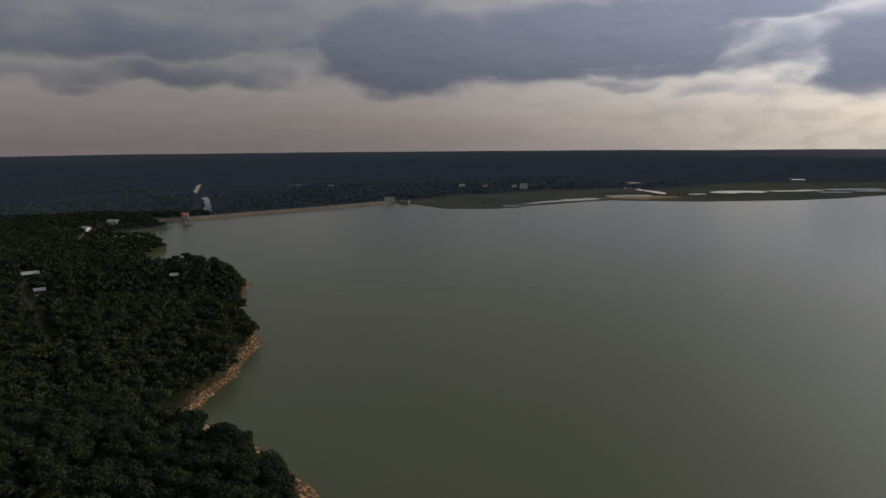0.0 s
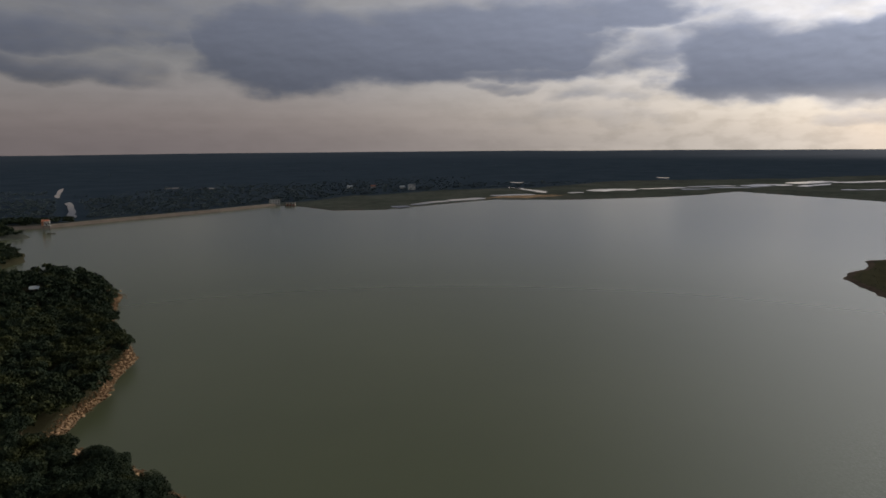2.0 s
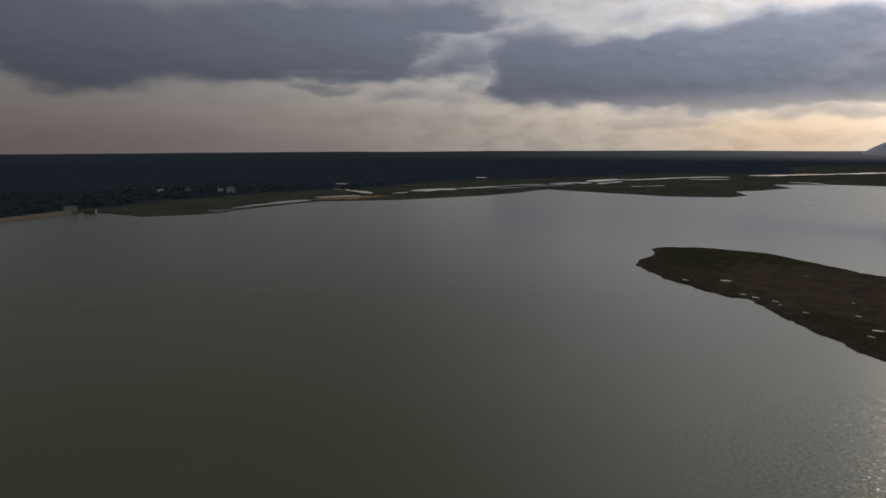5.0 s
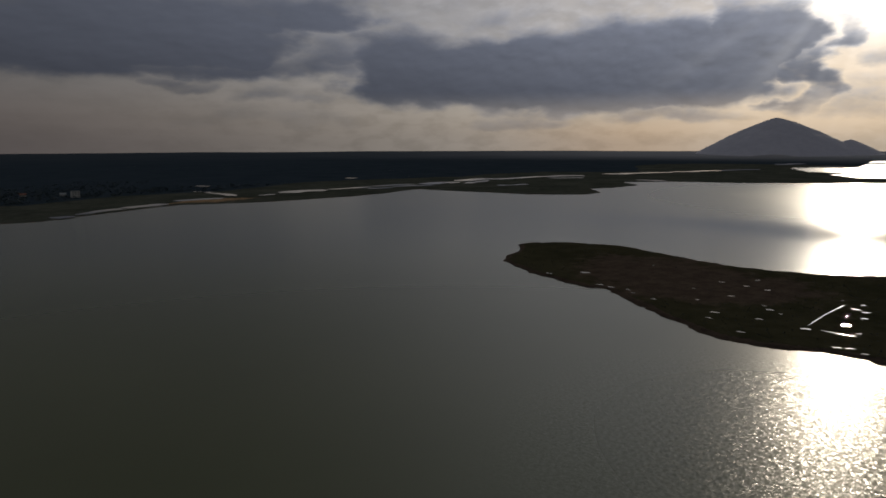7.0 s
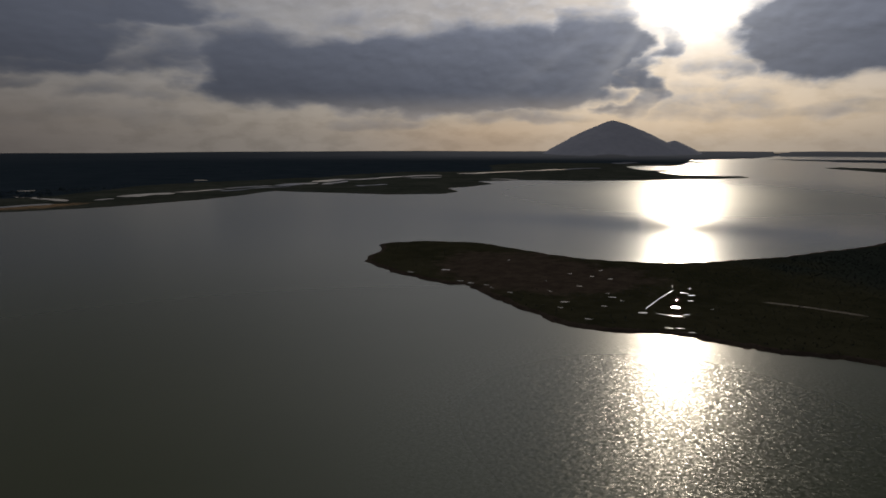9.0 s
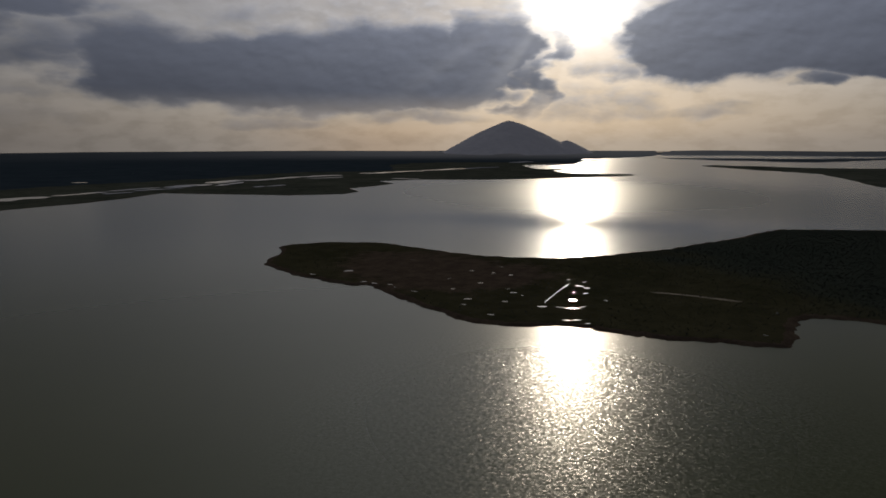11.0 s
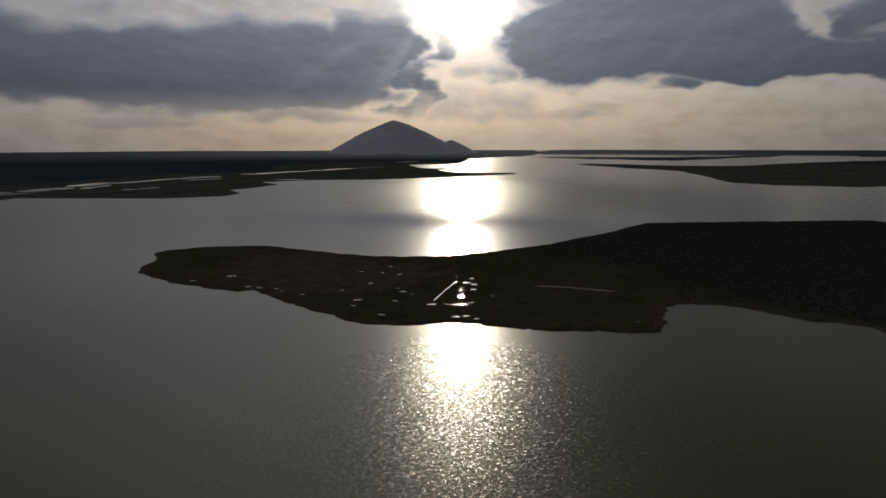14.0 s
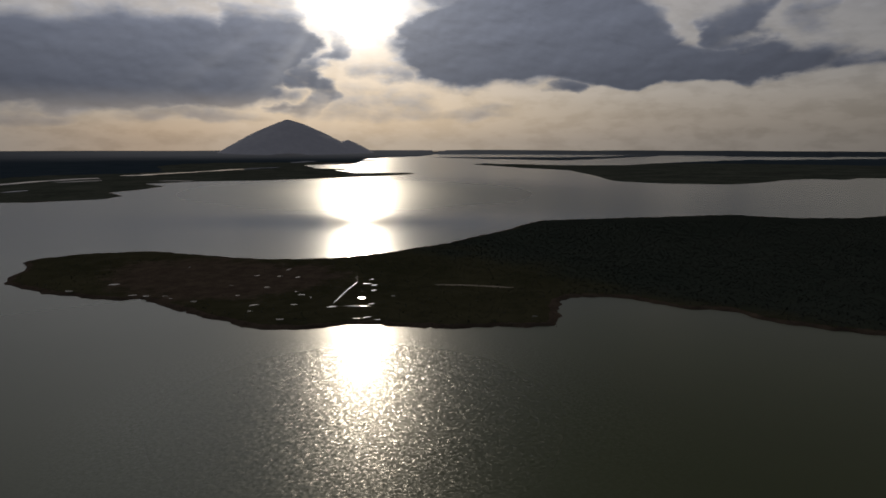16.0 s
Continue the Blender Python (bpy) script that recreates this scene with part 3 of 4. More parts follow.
def sweep(line, section, bm=None):
    """A prism with that cross-section (sideways, up) along a line on the plan."""
    bm = bm or bmesh.new()
    rings = []
    for i, (x, y) in enumerate(line):
        (ax, ay), (bx, by) = line[max(i - 1, 0)], line[min(i + 1, len(line) - 1)]
        t = Vector((bx - ax, by - ay)).normalized()
        rings.append([bm.verts.new((x + t.y * u, y - t.x * u, v)) for u, v in section])
    n = len(section)
    for a, b in zip(rings, rings[1:]):
        for i in range(n):
            j = (i + 1) % n
            bm.faces.new((a[i], a[j], b[j], b[i]))
    bm.faces.new(rings[0])
    bm.faces.new(rings[-1][::-1])
    bmesh.ops.recalc_face_normals(bm, faces=bm.faces)
    return bm


dam = tagged(new("dam"), "long earth dam with a pale stone face and crest road", "dam", kind="structure")
part("embankment", sweep(DAM, [(7, -1.5), (0.5, 2.4), (-6.5, 2.4), (-14, -1.5)]), MAT["ground"], dam)
part("stone_face", sweep(DAM, [(6.6, -1.0), (7.6, -1.0), (0.8, 2.65), (0.2, 2.45)]), MAT["dirt"], dam, "pinkish stone facing")
part("crest_road", sweep(DAM, [(-0.4, 2.3), (-0.4, 2.47), (-5.6, 2.47), (-5.6, 2.3)]), MAT["dirt"], dam, "pale dirt road")
part("parapet", sweep(DAM, [(0.2, 2.4), (0.2, 3.1), (-0.1, 3.1), (-0.1, 2.4)]), MAT["concrete"], dam)


def intake_tower():
    ob = thing("intake_tower", -271, 670, 0, 20)
    for sx in (-2.6, 2.6):
        for sy in (-2.2, 2.2):
            part("pile", box(sx, sy, -3.2, 0.8, 0.8, 7.4, 0.05), MAT["concrete"], ob)
    part("deck", box(0, 0, 4.2, 7.6, 6.6, 0.45, 0.05), MAT["concrete"], ob)
    cabin = part("cabin", box(0.6, 0, 4.65, 5.0, 4.6, 4.6, 0.05), MAT["white"], ob, "white rendered gate cabin")
    part("side_cabin", box(-2.9, 0, 4.65, 1.9, 3.6, 5.6, 0.05), MAT["orange"], ob, "orange painted stair block")
    part("roof", gable(5.4, 5.0, 9.25, 1.3, 0.4), MAT["redroof"], ob, "red tiled roof")
    for k in (-0.9, 1.9):
        w = part("window", box(k, -2.33, 6.2, 1.1, 0.08, 1.3), MAT["concrete"], cabin)
    part("door", box(0.5, -2.33, 4.7, 0.9, 0.08, 2.1), MAT["timber"], cabin)
    for k in range(7):
        part("rail_post", box(-3.6 + k * 1.2, -3.2, 4.65, 0.08, 0.08, 1.1), MAT["white"], ob)
    part("rail", box(0, -3.2, 5.7, 7.4, 0.08, 0.08), MAT["white"], ob)
    part("footbridge", box(-2, 12, 4.0, 1.6, 18, 0.3), MAT["concrete"], ob)
    return tagged(ob, "white and orange intake tower on concrete piles in the water", "tower")


intake_tower()


def moored_boat(x, y, turn):
    ob = thing("boat", x, y, -0.12, turn)
    bm = bmesh.new()
    rings = []
    for u, half, keel, top in ((-3.4, 0.05, 0.55, 1.0), (-2.4, 0.6, 0.1, 0.75), (0, 0.85, 0.0, 0.6), (2.2, 0.7, 0.05, 0.65), (3.2, 0.45, 0.15, 0.75)):
        rings.append([bm.verts.new((u, w, z)) for w, z in ((-half, top), (-half * 0.6, keel), (half * 0.6, keel), (half, top), (half * 0.85, top), (0, keel + 0.2), (-half * 0.85, top))])
    for a, b in zip(rings, rings[1:]):
        for i in range(7):
            j = (i + 1) % 7
            bm.faces.new((a[i], a[j], b[j], b[i]))
    bm.faces.new(rings[0]), bm.faces.new(rings[-1][::-1])
    bmesh.ops.recalc_face_normals(bm, faces=bm.faces)
    part("hull", bm, MAT["timber"], ob)
    for u in (-1.2, 0.6, 1.9):
        part("thwart", box(u, 0, 0.45, 0.25, 1.2, 0.06), MAT["timber"], ob)
    return tagged(ob, "dark wooden boat lying on open water near the dam", "boat")


moored_boat(-256, 642, 12)
house("gatehouse", -74, 890, 4, 14, 7, 2, MAT["white"], MAT["roof"], "white two-storey gatehouse with a flat roof by the dam", True, 4)


def spillway(x, y, turn):
    ob = thing("spillway", x, y, -0.5, turn)
    for k in range(4):
        part("pier", box(k * 4 - 6, 0, -2.6, 0.8, 6, 7.0, 0.06), MAT["concrete"], ob)
    for k in range(3):
        part("gate", box(k * 4 - 4, -1, -2.6, 3.1, 0.3, 5.2), MAT["redroof"], ob, "rusty red steel gate")
    part("bridge", box(0, 0.5, 4.4, 14, 3, 0.5, 0.05), MAT["concrete"], ob)
    return tagged(ob, "concrete spillway with rusty red gates at the dam's end", "spillway")


spillway(-52, 868, -12)
HOUSES = [("house", 36, 1172, 10, 9, 6, 1), ("house", 78, 1166, -8, 8, 6, 1), ("house", 140, 1102, 5, 11, 8, 3),
          ("house", 128, 1140, 0, 8, 6, 1), ("house", -331, 638, -20, 12, 6, 1), ("house", -334, 594, -35, 9, 5, 1)]
for i, (n, x, y, turn, w, d, st) in enumerate(HOUSES):
    house(n, x, y, turn, w, d, st, MAT["white"], MAT["redroof" if i == 1 else "roof"],
          ("white three-storey house at the edge of far woods", "small white house with a tiled roof among trees",
           "small white house with a sheet roof among trees")[0 if st == 3 else 1 if i == 1 else 2], st == 3)
house("shed", -236, 358, 40, 8, 4, 1, MAT["concrete"], MAT["roof"], "long shed with a pale sheet roof by a track")
house("shed", -206, 318, 40, 4.4, 3.2, 1, MAT["concrete"], MAT["roof"], "small shed with a pale sheet roof by a track")
house("hut", -156, 363, 15, 3.6, 3.0, 1, MAT["white"], MAT["roof"], "small white hut hidden among the trees")


# ---------- tracks, channels and pools ----------
def ribbon(name, line, widths, mat, lift, label, category, kind="structure", steps=10):
    """A strip draped on the ground along a line, with uneven edges."""
    pts = []
    for (ax, ay), (bx, by) in zip(line, line[1:]):
        pts += [(ax + (bx - ax) * k / steps, ay + (by - ay) * k / steps) for k in range(steps)]
    pts.append(line[-1])
    p = np.array(pts, float)
    p += np.stack([value_noise(p[:, 0], p[:, 1], 40, 61, 2), value_noise(p[:, 0], p[:, 1], 40, 67, 2)], -1) * widths * 0.5
    t = np.gradient(p, axis=0)
    t /= np.linalg.norm(t, axis=1)[:, None]
    nrm = np.stack([t[:, 1], -t[:, 0]], -1)
    s = np.linspace(0, 1, len(p))
    taper = np.clip(np.minimum(s, 1 - s) * 9, 0.12, 1)
    cols = []
    for side, seed in ((-1, 71), (-0.33, 0), (0.33, 0), (1, 73)):
        wob = 1 + (0.5 * value_noise(p[:, 0], p[:, 1], widths * 3, seed, 3) if seed else 0)
        cols.append(p + nrm * (side * widths / 2 * taper * wob)[:, None])
    q = np.concatenate(cols)
    z = survey(q[:, 0], q[:, 1])[0]
    if mat is MAT["pool"]:
        z = np.full(len(q), max(z.max(), 0.1))
    n = len(p)
    idx = np.arange(4 * n).reshape(4, n)
    quads = np.stack([idx[:-1, :-1], idx[:-1, 1:], idx[1:, 1:], idx[1:, :-1]], -1).reshape(-1, 4)
    me = mesh_arrays(name, np.column_stack([q, z + lift]), quads, mat)
    return tagged(new(name, me), label, category, kind=kind)


# pools of the marsh: three places along each, and its width
POOLS = [(82, 811, 91, 814, 101, 818, 38), (105, 835, 135, 865, 168, 876, 38), (162, 873, 194, 896, 224, 915, 47),
            (244, 945, 281, 954, 311, 952, 43), (373, 967, 389, 973, 406, 978, 34), (429, 986, 470, 1004, 506, 1001, 66),
            (520, 1020, 570, 1022, 613, 1026, 37), (587, 985, 609, 987, 631, 988, 31), (622, 1040, 667, 1044, 728, 1043, 36)]
POOLS += [(644, 1008, 693, 1010, 731, 991, 35), (737, 1006, 785, 1035, 811, 1018, 84), (849, 1063, 908, 1075, 970, 1076, 74),
            (798, 988, 851, 1007, 913, 1034, 37), (818, 903, 832, 907, 846, 910, 40), (844, 896, 867, 897, 890, 897, 32),
            (710, 1314, 722, 1304, 735, 1293, 39), (360, 1245, 371, 1236, 382, 1227, 31), (316, 1113, 330, 1029, 337, 971, 28)]
POOLS += [(939, 1050, 1008, 1059, 1123, 1073, 64), (1107, 1068, 1179, 1066, 1217, 1036, 61),
            (1078, 1021, 1118, 998, 1157, 975, 40), (1314, 1058, 1393, 1038, 1546, 1006, 71),
            (1540, 1011, 1730, 981, 1910, 943, 66), (2311, 1090, 2416, 1107, 2529, 1126, 112),
            (2186, 933, 2268, 917, 2353, 899, 93), (1179, 862, 1185, 828, 1190, 794, 37),
          (-305, 1244, -290, 1251, -275, 1257, 26), (-238, 1236, -221, 1235, -205, 1232, 24)]
for ax, ay, mx, my, bx, by, w in POOLS:
    ribbon("pool", [(ax, ay), (mx, my), (bx, by)], w * 0.5, MAT["pool"], 0.12, "long shallow pool in the marsh, mirroring the sky", "pool")
CANAL_FAR = [(-493, 1311), (-452, 1174), (-409, 1063)]
CANAL_NEAR = [(-366, 985), (-346, 930), (-318, 858), (-296, 800), (-280, 758)]
ribbon("canal", CANAL_FAR, 7, MAT["pool"], 0.12, "narrow grey canal winding away across the plain", "canal")
ribbon("canal", CANAL_NEAR, 8, MAT["pool"], 0.12, "grey canal basin narrowing towards the dam", "canal")
TRACK = [(-246, 373), (-234, 350), (-229, 340), (-209, 311), (-184, 279), (-164, 252), (-141, 222)]
ribbon("track", TRACK, 2.0, MAT["path"], 0.10, "narrow dirt track through the trees", "track")
ribbon("track", [(-300, 520), (-316, 552), (-334, 600), (-322, 612)], 4.0, MAT["dirt"], 0.10, "pale dirt track to the houses", "track")
ribbon("track", [(343, 80), (346, 60), (344, 34)], 3.0, MAT["dirt"], 0.05, "pale dry strip across the grassy spit", "track")

PUDDLES = [(304, 256, 3.5), (284, 228, 1.9), (284, 220, 2.1), (286, 210, 1.6), (282, 204, 1.1), (279, 189, 1.5), (358, 244, 1.3), (344, 189, 1.6), (317, 190, 0.9), (295, 174, 1.4),
           (279, 156, 2.4), (268, 152, 1.6), (285, 268, 2.2), (365, 179, 1.4), (345, 175, 1.5), (345, 163, 1.7), (316, 168, 1.7), (310, 148, 0.9), (304, 142, 1.8), (300, 135, 0.9)]
PUDDLES += [(284, 137, 1.8), (258, 132, 1.8), (284, 117, 2.4), (350, 128, 0.7), (349, 118, 1.3), (337, 117, 2.4), (334, 112, 2.0),
            (322, 108, 1.8), (319, 114, 0.7), (304, 109, 2.2), (294, 100, 1.2), (270, 94, 1.9), (267, 98, 1.6), (267, 88, 1.5), (312, 94, 1.0), (288, 19, 1.3), (330, 18, 0.9)]


def puddle(x, y, r):
    n = 28
    a = np.linspace(0, 2 * np.pi, n, endpoint=False)
    rad = r * (1 + 0.6 * value_noise(np.cos(a) * 3 + x, np.sin(a) * 3 + y, 2.0, 83, 3))
    tilt = radians(-62) + 0.25 * math.sin(x * 1.7 + y)
    bm = bmesh.new()
    vs = []
    for ai, ri in zip(a, rad):
        u, v = ri * math.cos(ai) * 1.9, ri * math.sin(ai) * 0.8
        vs.append(bm.verts.new((u * math.cos(tilt) - v * math.sin(tilt), u * math.sin(tilt) + v * math.cos(tilt), 0)))
    bm.faces.new(vs)
    me = bpy.data.meshes.new("puddle")
    bm.to_mesh(me)
    bm.free()
    me.materials.append(MAT["pool"])
    ob = new("puddle", me)
    ob.location = (x, y, height_at(x, y) + 0.05)
    return tagged(ob, "small puddle in the grass of the low spit", "puddle", "puddles on the spit")


for x, y, r in PUDDLES:
    puddle(x, y, r * 0.5)
ribbon("channel", [(291, 119), (316, 122), (341, 124)], 0.6, MAT["pool"], 0.05, "straight narrow ditch full of still water", "ditch")
ribbon("channel", [(287, 112), (289, 99)], 0.6, MAT["pool"], 0.05, "narrow ditch full of still water", "ditch")


# ---------- trees ----------
def foliage(rng, lobes, quads, size, squash=0.8, flutter=0.5):
    """Many small leaf clumps, as bent quads, round a few lobes (x, y, z, radius)."""
    lobes = np.asarray(lobes, float)
    pick = rng.choice(len(lobes), quads, p=lobes[:, 3] ** 2 / (lobes[:, 3] ** 2).sum())
    d = rng.normal(size=(quads, 3))
    d[:, 2] = np.abs(d[:, 2]) * 1.1 - 0.35
    d /= np.linalg.norm(d, axis=1)[:, None]
    c = lobes[pick, :3] + d * (lobes[pick, 3] * rng.uniform(0.72, 1.06, quads))[:, None] * np.array([1, 1, squash])
    n = d / (1, 1, squash) + rng.normal(size=(quads, 3)) * flutter
    n /= np.linalg.norm(n, axis=1)[:, None]
    t = np.cross(n, rng.normal(size=(quads, 3)))
    t /= np.linalg.norm(t, axis=1)[:, None]
    b = np.cross(n, t)
    s = (size * rng.uniform(0.6, 1.3, quads))[:, None]
    droop = n * s * 0.28
    v = np.stack([c - t * s - droop, c - b * s * 0.7, c + t * s - droop, c + b * s * 0.7], 1).reshape(-1, 3)
    return v, np.arange(quads * 4).reshape(-1, 4)


def lobes_for(rng, height, spread, count):
    out = [(0, 0, height * 0.72, spread * 0.62)]
    for _ in range(count):
        a, r = rng.uniform(0, 2 * math.pi), spread * rng.uniform(0.30, 0.62)
        out.append((r * math.cos(a), r * math.sin(a), height * rng.uniform(0.52, 0.88), spread * rng.uniform(0.30, 0.48)))
    return out


def trunk_mesh(rng, height, lobes):
    bm = bmesh.new()
    def limb(a, b, r0, r1):
        a, b = Vector(a), Vector(b)
        m = Matrix.Translation((a + b) / 2) @ (b - a).to_track_quat("Z", "Y").to_matrix().to_4x4()
        bmesh.ops.create_cone(bm, segments=6, radius1=r0, radius2=r1, depth=(b - a).length, matrix=m)
    top = (rng.uniform(-0.3, 0.3), rng.uniform(-0.3, 0.3), height * 0.5)
    limb((0, 0, -0.6), top, 0.22, 0.14)
    for x, y, z, r in lobes[:5]:
        limb(top, (x * 0.8, y * 0.8, z), 0.11, 0.03)
    return bm


rng = np.random.default_rng(7)


def tree_kind(height, spread, label):
    ob = thing("tree", 0, 0, 0)
    lobes = lobes_for(rng, height, spread, 12)
    part("trunk", trunk_mesh(rng, height, lobes), MAT["bark"], ob)
    v, f = foliage(rng, lobes, 3200, 0.22)
    crown = new("crown", mesh_arrays("crown", v, f, MAT["leaf"], False))
    crown.parent = ob
    return tagged(ob, label, "tree", "trees on the near bank")


KINDS = [tree_kind(8.5, 4.4, "broad dark-green tree in dense lakeside woodland"), tree_kind(7.4, 3.6, "rounded green tree in dense lakeside woodland"),
         tree_kind(9.2, 3.6, "tall narrow green tree in dense lakeside woodland"), tree_kind(6.6, 4.0, "low spreading green tree in dense lakeside woodland"),
         tree_kind(8.0, 3.3, "slim dark-green tree in dense lakeside woodland")]


gx, gy = np.meshgrid(np.arange(-560, -8, 4.0), np.arange(85, 760, 4.0))
gx = gx.ravel() + rng.uniform(-1.7, 1.7, gx.size)
gy = gy.ravel() + rng.uniform(-1.7, 1.7, gy.size)
spots_z, spots_wood, _, _, spots_in = survey(gx, gy)
bearing = np.degrees(np.arctan2(gx, gy))
ok = (spots_wood > 0.1) & (spots_in > np.where(gy < 178, 7.6, 1.6)) & (np.hypot((gx + 75) / 8, (gy - 175) / 12) > 1) & (bearing > -41) & (gx < 40 - 0.42 * gy) & (np.hypot(gx, gy) > 118)
for line in (TRACK, [(-300, 520), (-316, 552), (-334, 600)]):
    ok &= np.abs(inland(gx, gy, line + line[::-1])) > 3.5
CLEARINGS = [(-236, 358), (-206, 318), (-156, 363), (-331, 638), (-334, 594)]
for hx, hy in CLEARINGS:  # no trees on the camera's side of each house, to keep it in view
    sight_line = [(hx, hy), (hx * 0.96, hy * 0.96)]
    ok &= np.abs(inland(gx, gy, sight_line + sight_line[::-1])) > 4.2
ok &= np.hypot(gx + 192, gy - 426) > 15
gx, gy, spots_z = gx[ok], gy[ok], spots_z[ok]
order = np.argsort(gy - 0.4 * gx)
near_count = 300
for n, i in enumerate(order[:near_count]):
    k = KINDS[rng.integers(len(KINDS))]
    m = pose(gx[i], gy[i], spots_z[i], 0, 0, rng.uniform(0, 360))
    if n < len(KINDS):
        KINDS[n].matrix_basis = m
    else:
        copy_thing(k, m).scale = [rng.uniform(0.85, 1.2)] * 3


def woodland(name, xs, ys, zs, heights, spreads, quads, size, mat, label, squash=0.8, flutter=0.5):
    vs, fs, base = [], [], 0
    for x, y, z, h, sp in zip(xs, ys, zs, heights, spreads):
        v, f = foliage(rng, lobes_for(rng, h, sp, 4), quads, size * sp, squash, flutter)
        vs.append(v + (x, y, z))
        fs.append(f + base)
        base += len(v)
    me = mesh_arrays(name, np.concatenate(vs), np.concatenate(fs), mat, False)
    return tagged(new(name, me), label, "woodland", kind="stuff")


rest = order[near_count:]
rest = rest[gx[rest] ** 2 + gy[rest] ** 2 < 860 ** 2]
far_off = np.hypot(gx[rest], gy[rest])
mid, back = rest[far_off < 330], rest[far_off >= 330]
back = back[rng.uniform(size=len(back)) < np.where(np.hypot(gx[back], gy[back]) < 560, 0.7, 0.4)]
woodland("woodland", gx[mid], gy[mid], spots_z[mid], rng.uniform(5.5, 9.0, len(mid)), rng.uniform(3.0, 4.4, len(mid)), 420, 0.115, MAT["leaf"],
         "dense green woodland on the lakeside hill")
woodland("woodland", gx[back], gy[back], spots_z[back], np.where(gy[back] > 440, 0.62, 1.0) * rng.uniform(4.5, 7.2, len(back)), rng.uniform(2.6, 4.0, len(back)), 80, 0.26, MAT["leaf"],
         "dense dark woodland on the farther headlands")

# plain's woods: clumps thinning outwards, spread by picture row, flattened to fit the view
px_ = rng.uniform(36, 112, 26000)
rr = EYE_Z * 1129 / px_
aa = np.radians(rng.uniform(-40, 117, rr.size))
wx, wy = rr * np.sin(aa), rr * np.cos(aa)
wz, ww, _, _, win = survey(wx, wy)
keep = (ww > 0.5) & (win > 8) & (rr > 700) & (value_noise(wx, wy, 190, 91, 3) + rng.uniform(-0.35, 0.35, rr.size) > -0.55 + 1.3 * smooth(rr, 800, 1700)) & (aa < 1.1)
for line in (CANAL_FAR, CANAL_NEAR):
    keep &= np.abs(inland(wx, wy, line + line[::-1])) > 16
wx, wy, wz, rr = wx[keep], wy[keep], wz[keep], rr[keep]
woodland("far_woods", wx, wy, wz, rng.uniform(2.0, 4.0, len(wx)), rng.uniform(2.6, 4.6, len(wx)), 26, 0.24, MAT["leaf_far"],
         "far woods across the flat plain, paled and blued for haze", 0.32)

# low scrub and grass of the spit
bx, by = rng.uniform(245, 820, 60000), rng.uniform(-340, 370, 60000)
bz, bw, _, bm_, bin_ = survey(bx, by)
keep = (inland(bx, by, PENINSULA) > 2.5) & ((bm_ < 0.5) | (rng.uniform(size=bx.size) < 0.15)) & (rng.uniform(size=bx.size) < 0.35 + bw)
for x, y, r in PUDDLES:
    keep &= np.hypot(bx - x, by - y) > r * 1.5 + 1.0
keep &= np.abs(inland(bx, by, [(287, 118), (345, 125), (345, 124), (287, 117)])) > 2.5
bx, by, bz, bw = bx[keep], by[keep], bz[keep], bw[keep]
bw = (bw > rng.uniform(0.45, 0.55, len(bw))).astype(float)
tall = np.where(bw > 0.5, rng.uniform(0.15, 0.5, len(bx)), rng.uniform(0.10, 0.30, len(bx)))
low, bush = bw <= 0.5, bw > 0.5
woodland("scrub", bx[low], by[low], bz[low], tall[low], np.full(low.sum(), 0.6), 5, 0.5, MAT["scrub"], "low rough grass on the spit", 0.2, 0.2)
woodland("scrub", bx[bush], by[bush], bz[bush], tall[bush], np.full(bush.sum(), 0.7), 6, 0.5, MAT["scrub"], "dense dark scrub on the spit", 0.2, 0.2)


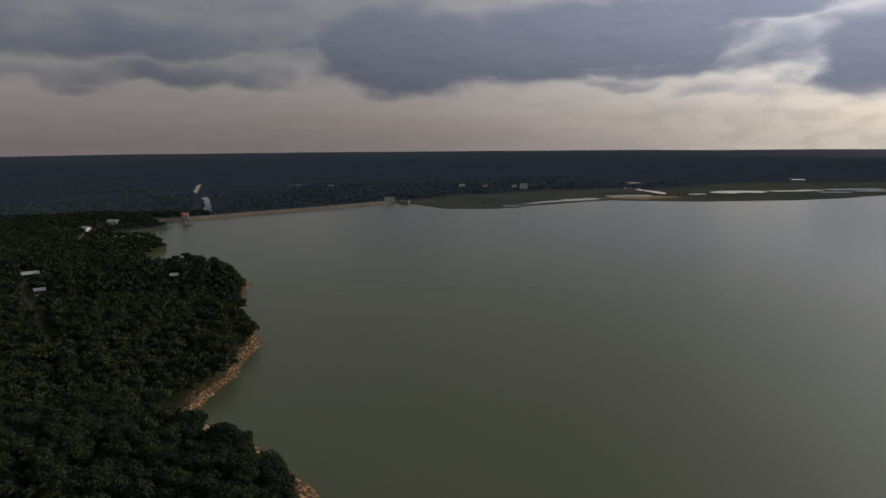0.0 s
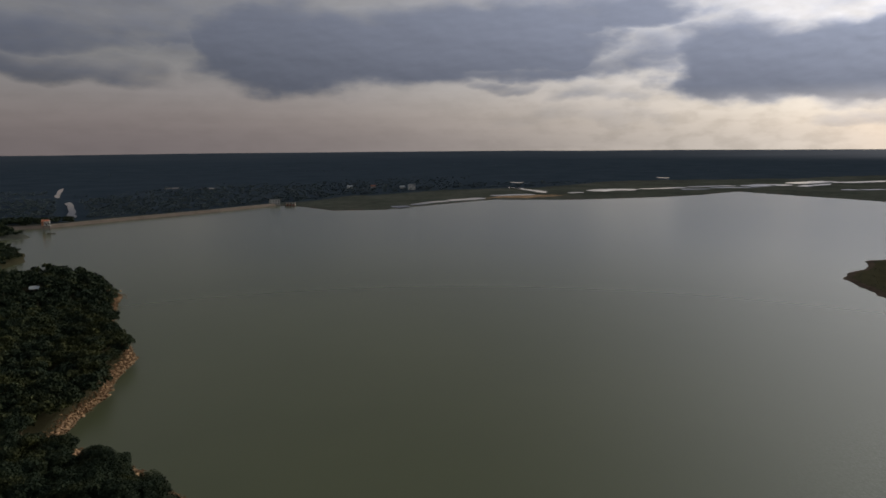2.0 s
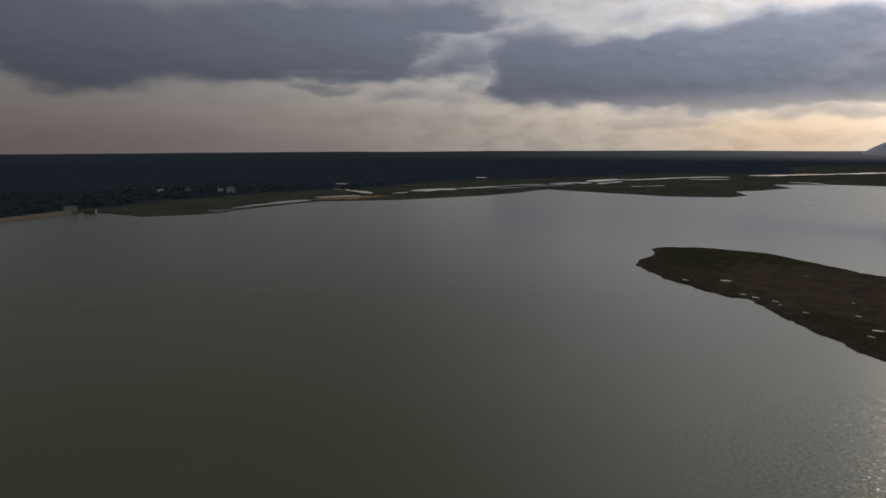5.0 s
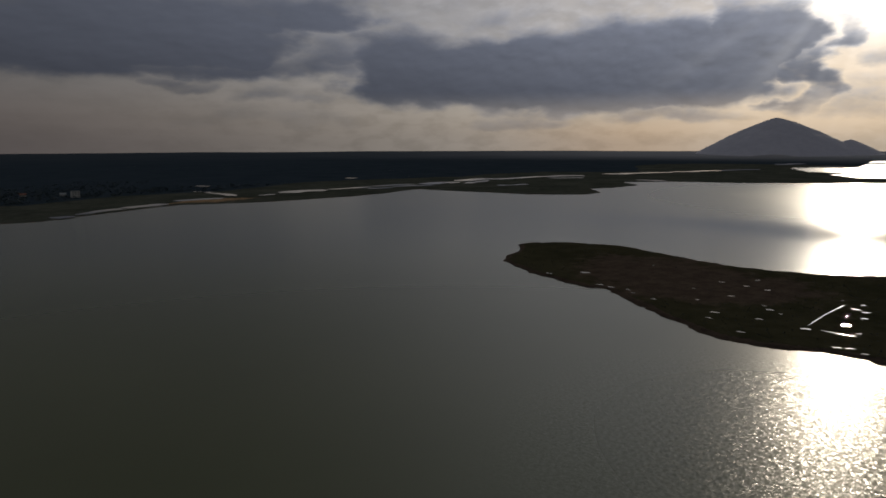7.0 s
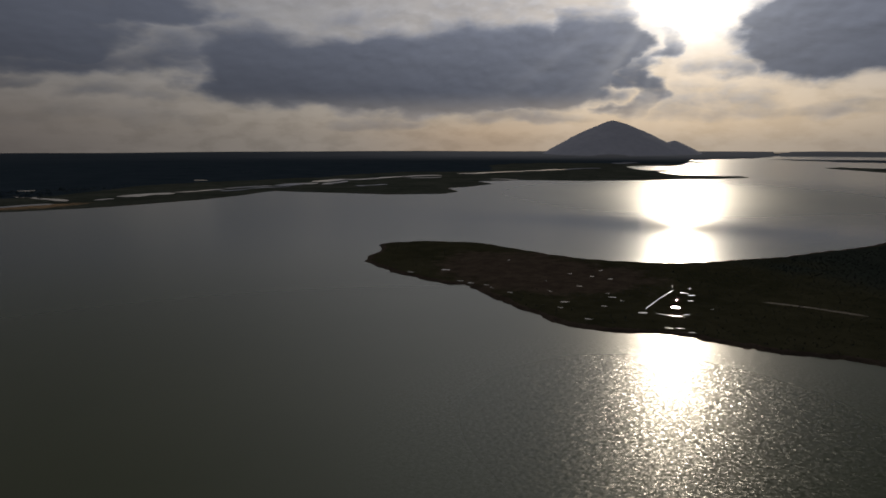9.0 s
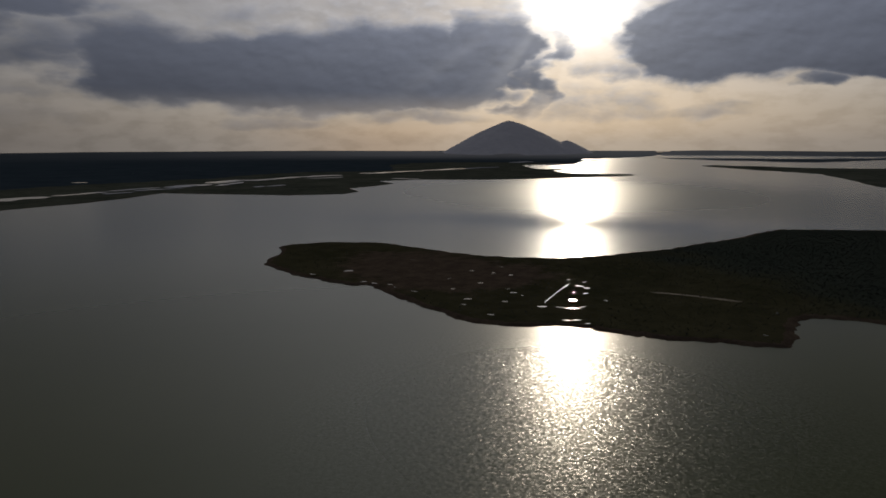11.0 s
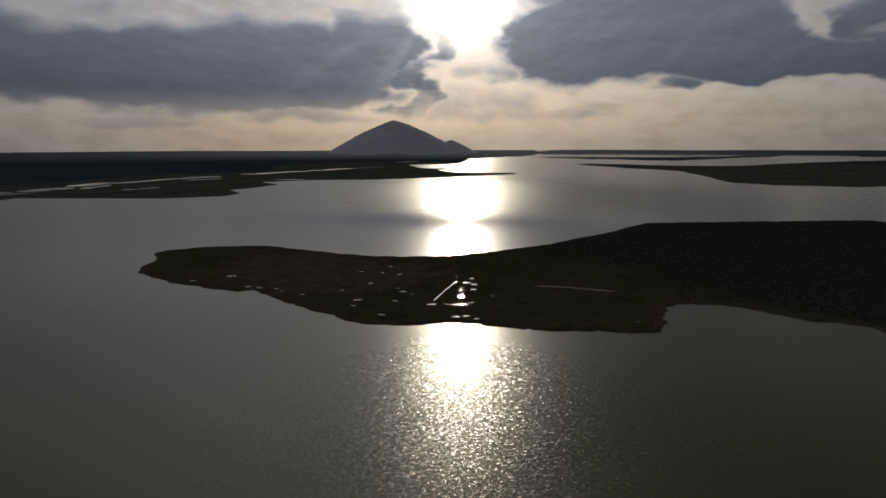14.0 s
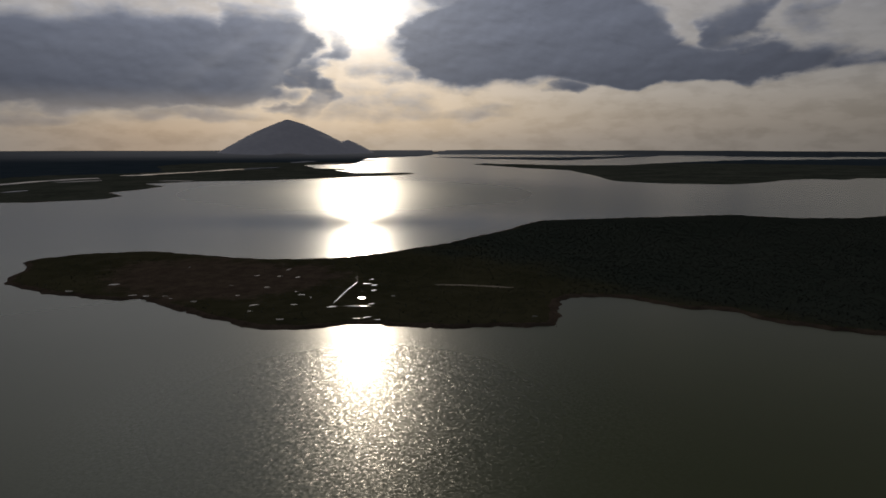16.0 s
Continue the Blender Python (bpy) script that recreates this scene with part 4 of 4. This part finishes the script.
# ---------- boulders along the near bank ----------
def boulder_mesh(seed):
    bm = bmesh.new()
    bmesh.ops.create_icosphere(bm, subdivisions=1, radius=1.0)
    r = np.random.default_rng(seed)
    for v in bm.verts:
        v.co *= r.uniform(0.7, 1.15)
        v.co.z *= 0.65
    me = bpy.data.meshes.new("boulder")
    bm.to_mesh(me)
    bm.free()
    me.materials.append(MAT["rock"])
    return me


stones = [boulder_mesh(k) for k in range(6)]
shore_line = [p for p in LEFT_BANK[3:18]]
seg = [(a, b, math.dist(a, b)) for a, b in zip(shore_line, shore_line[1:])]
cx, cy = [], []
for a, b, length in seg:
    for _ in range(int(length * 20)):
        s, side = rng.uniform(), rng.normal(1.7, 2.0)
        tx, ty = (b[0] - a[0]) / length, (b[1] - a[1]) / length
        cx.append(a[0] + (b[0] - a[0]) * s - ty * side)
        cy.append(a[1] + (b[1] - a[1]) * s + tx * side)
cx, cy = np.array(cx), np.array(cy)
cz, _, _, _, cin = survey(cx, cy)
good = (cz > -0.35) & (cin < 5.5)
cx, cy, cz = cx[good], cy[good], cz[good]
lot = rng.permutation(len(cx))
for i in lot[:300]:
    ob = new("boulder", stones[rng.integers(6)])
    ob.matrix_basis = pose(cx[i], cy[i], cz[i] + 0.1, rng.uniform(-15, 15), rng.uniform(-15, 15), rng.uniform(0, 360)) @ Matrix.Diagonal((*[rng.uniform(0.3, 0.85)] * 3, 1))
    tagged(ob, "ochre boulder on the rocky lake shore", "boulder", "boulders along the near bank")
vs, fs, base = [], [], 0
cube = np.array([(-1, 0, 0), (0, -1, 0), (1, 0, 0), (0, 1, 0), (0, 0, 0.8), (0, 0, -0.8)], float)
tri = np.array([(0, 1, 4), (1, 2, 4), (2, 3, 4), (3, 0, 4), (1, 0, 5), (2, 1, 5), (3, 2, 5), (0, 3, 5)])
for i in lot[300:]:
    v = cube * rng.uniform(0.7, 1.3, (6, 1)) * rng.uniform(0.16, 0.42)
    c, s = math.cos(i), math.sin(i)
    v = np.stack([v[:, 0] * c - v[:, 1] * s, v[:, 0] * s + v[:, 1] * c, v[:, 2]], -1) + (cx[i], cy[i], cz[i] + 0.05)
    vs.append(v)
    fs.append(tri + base)
    base += 6
tagged(new("rubble", mesh_arrays("rubble", np.concatenate(vs), np.concatenate(fs), MAT["rock"], False)), "small ochre stones strewn along the shore", "stones", kind="stuff")
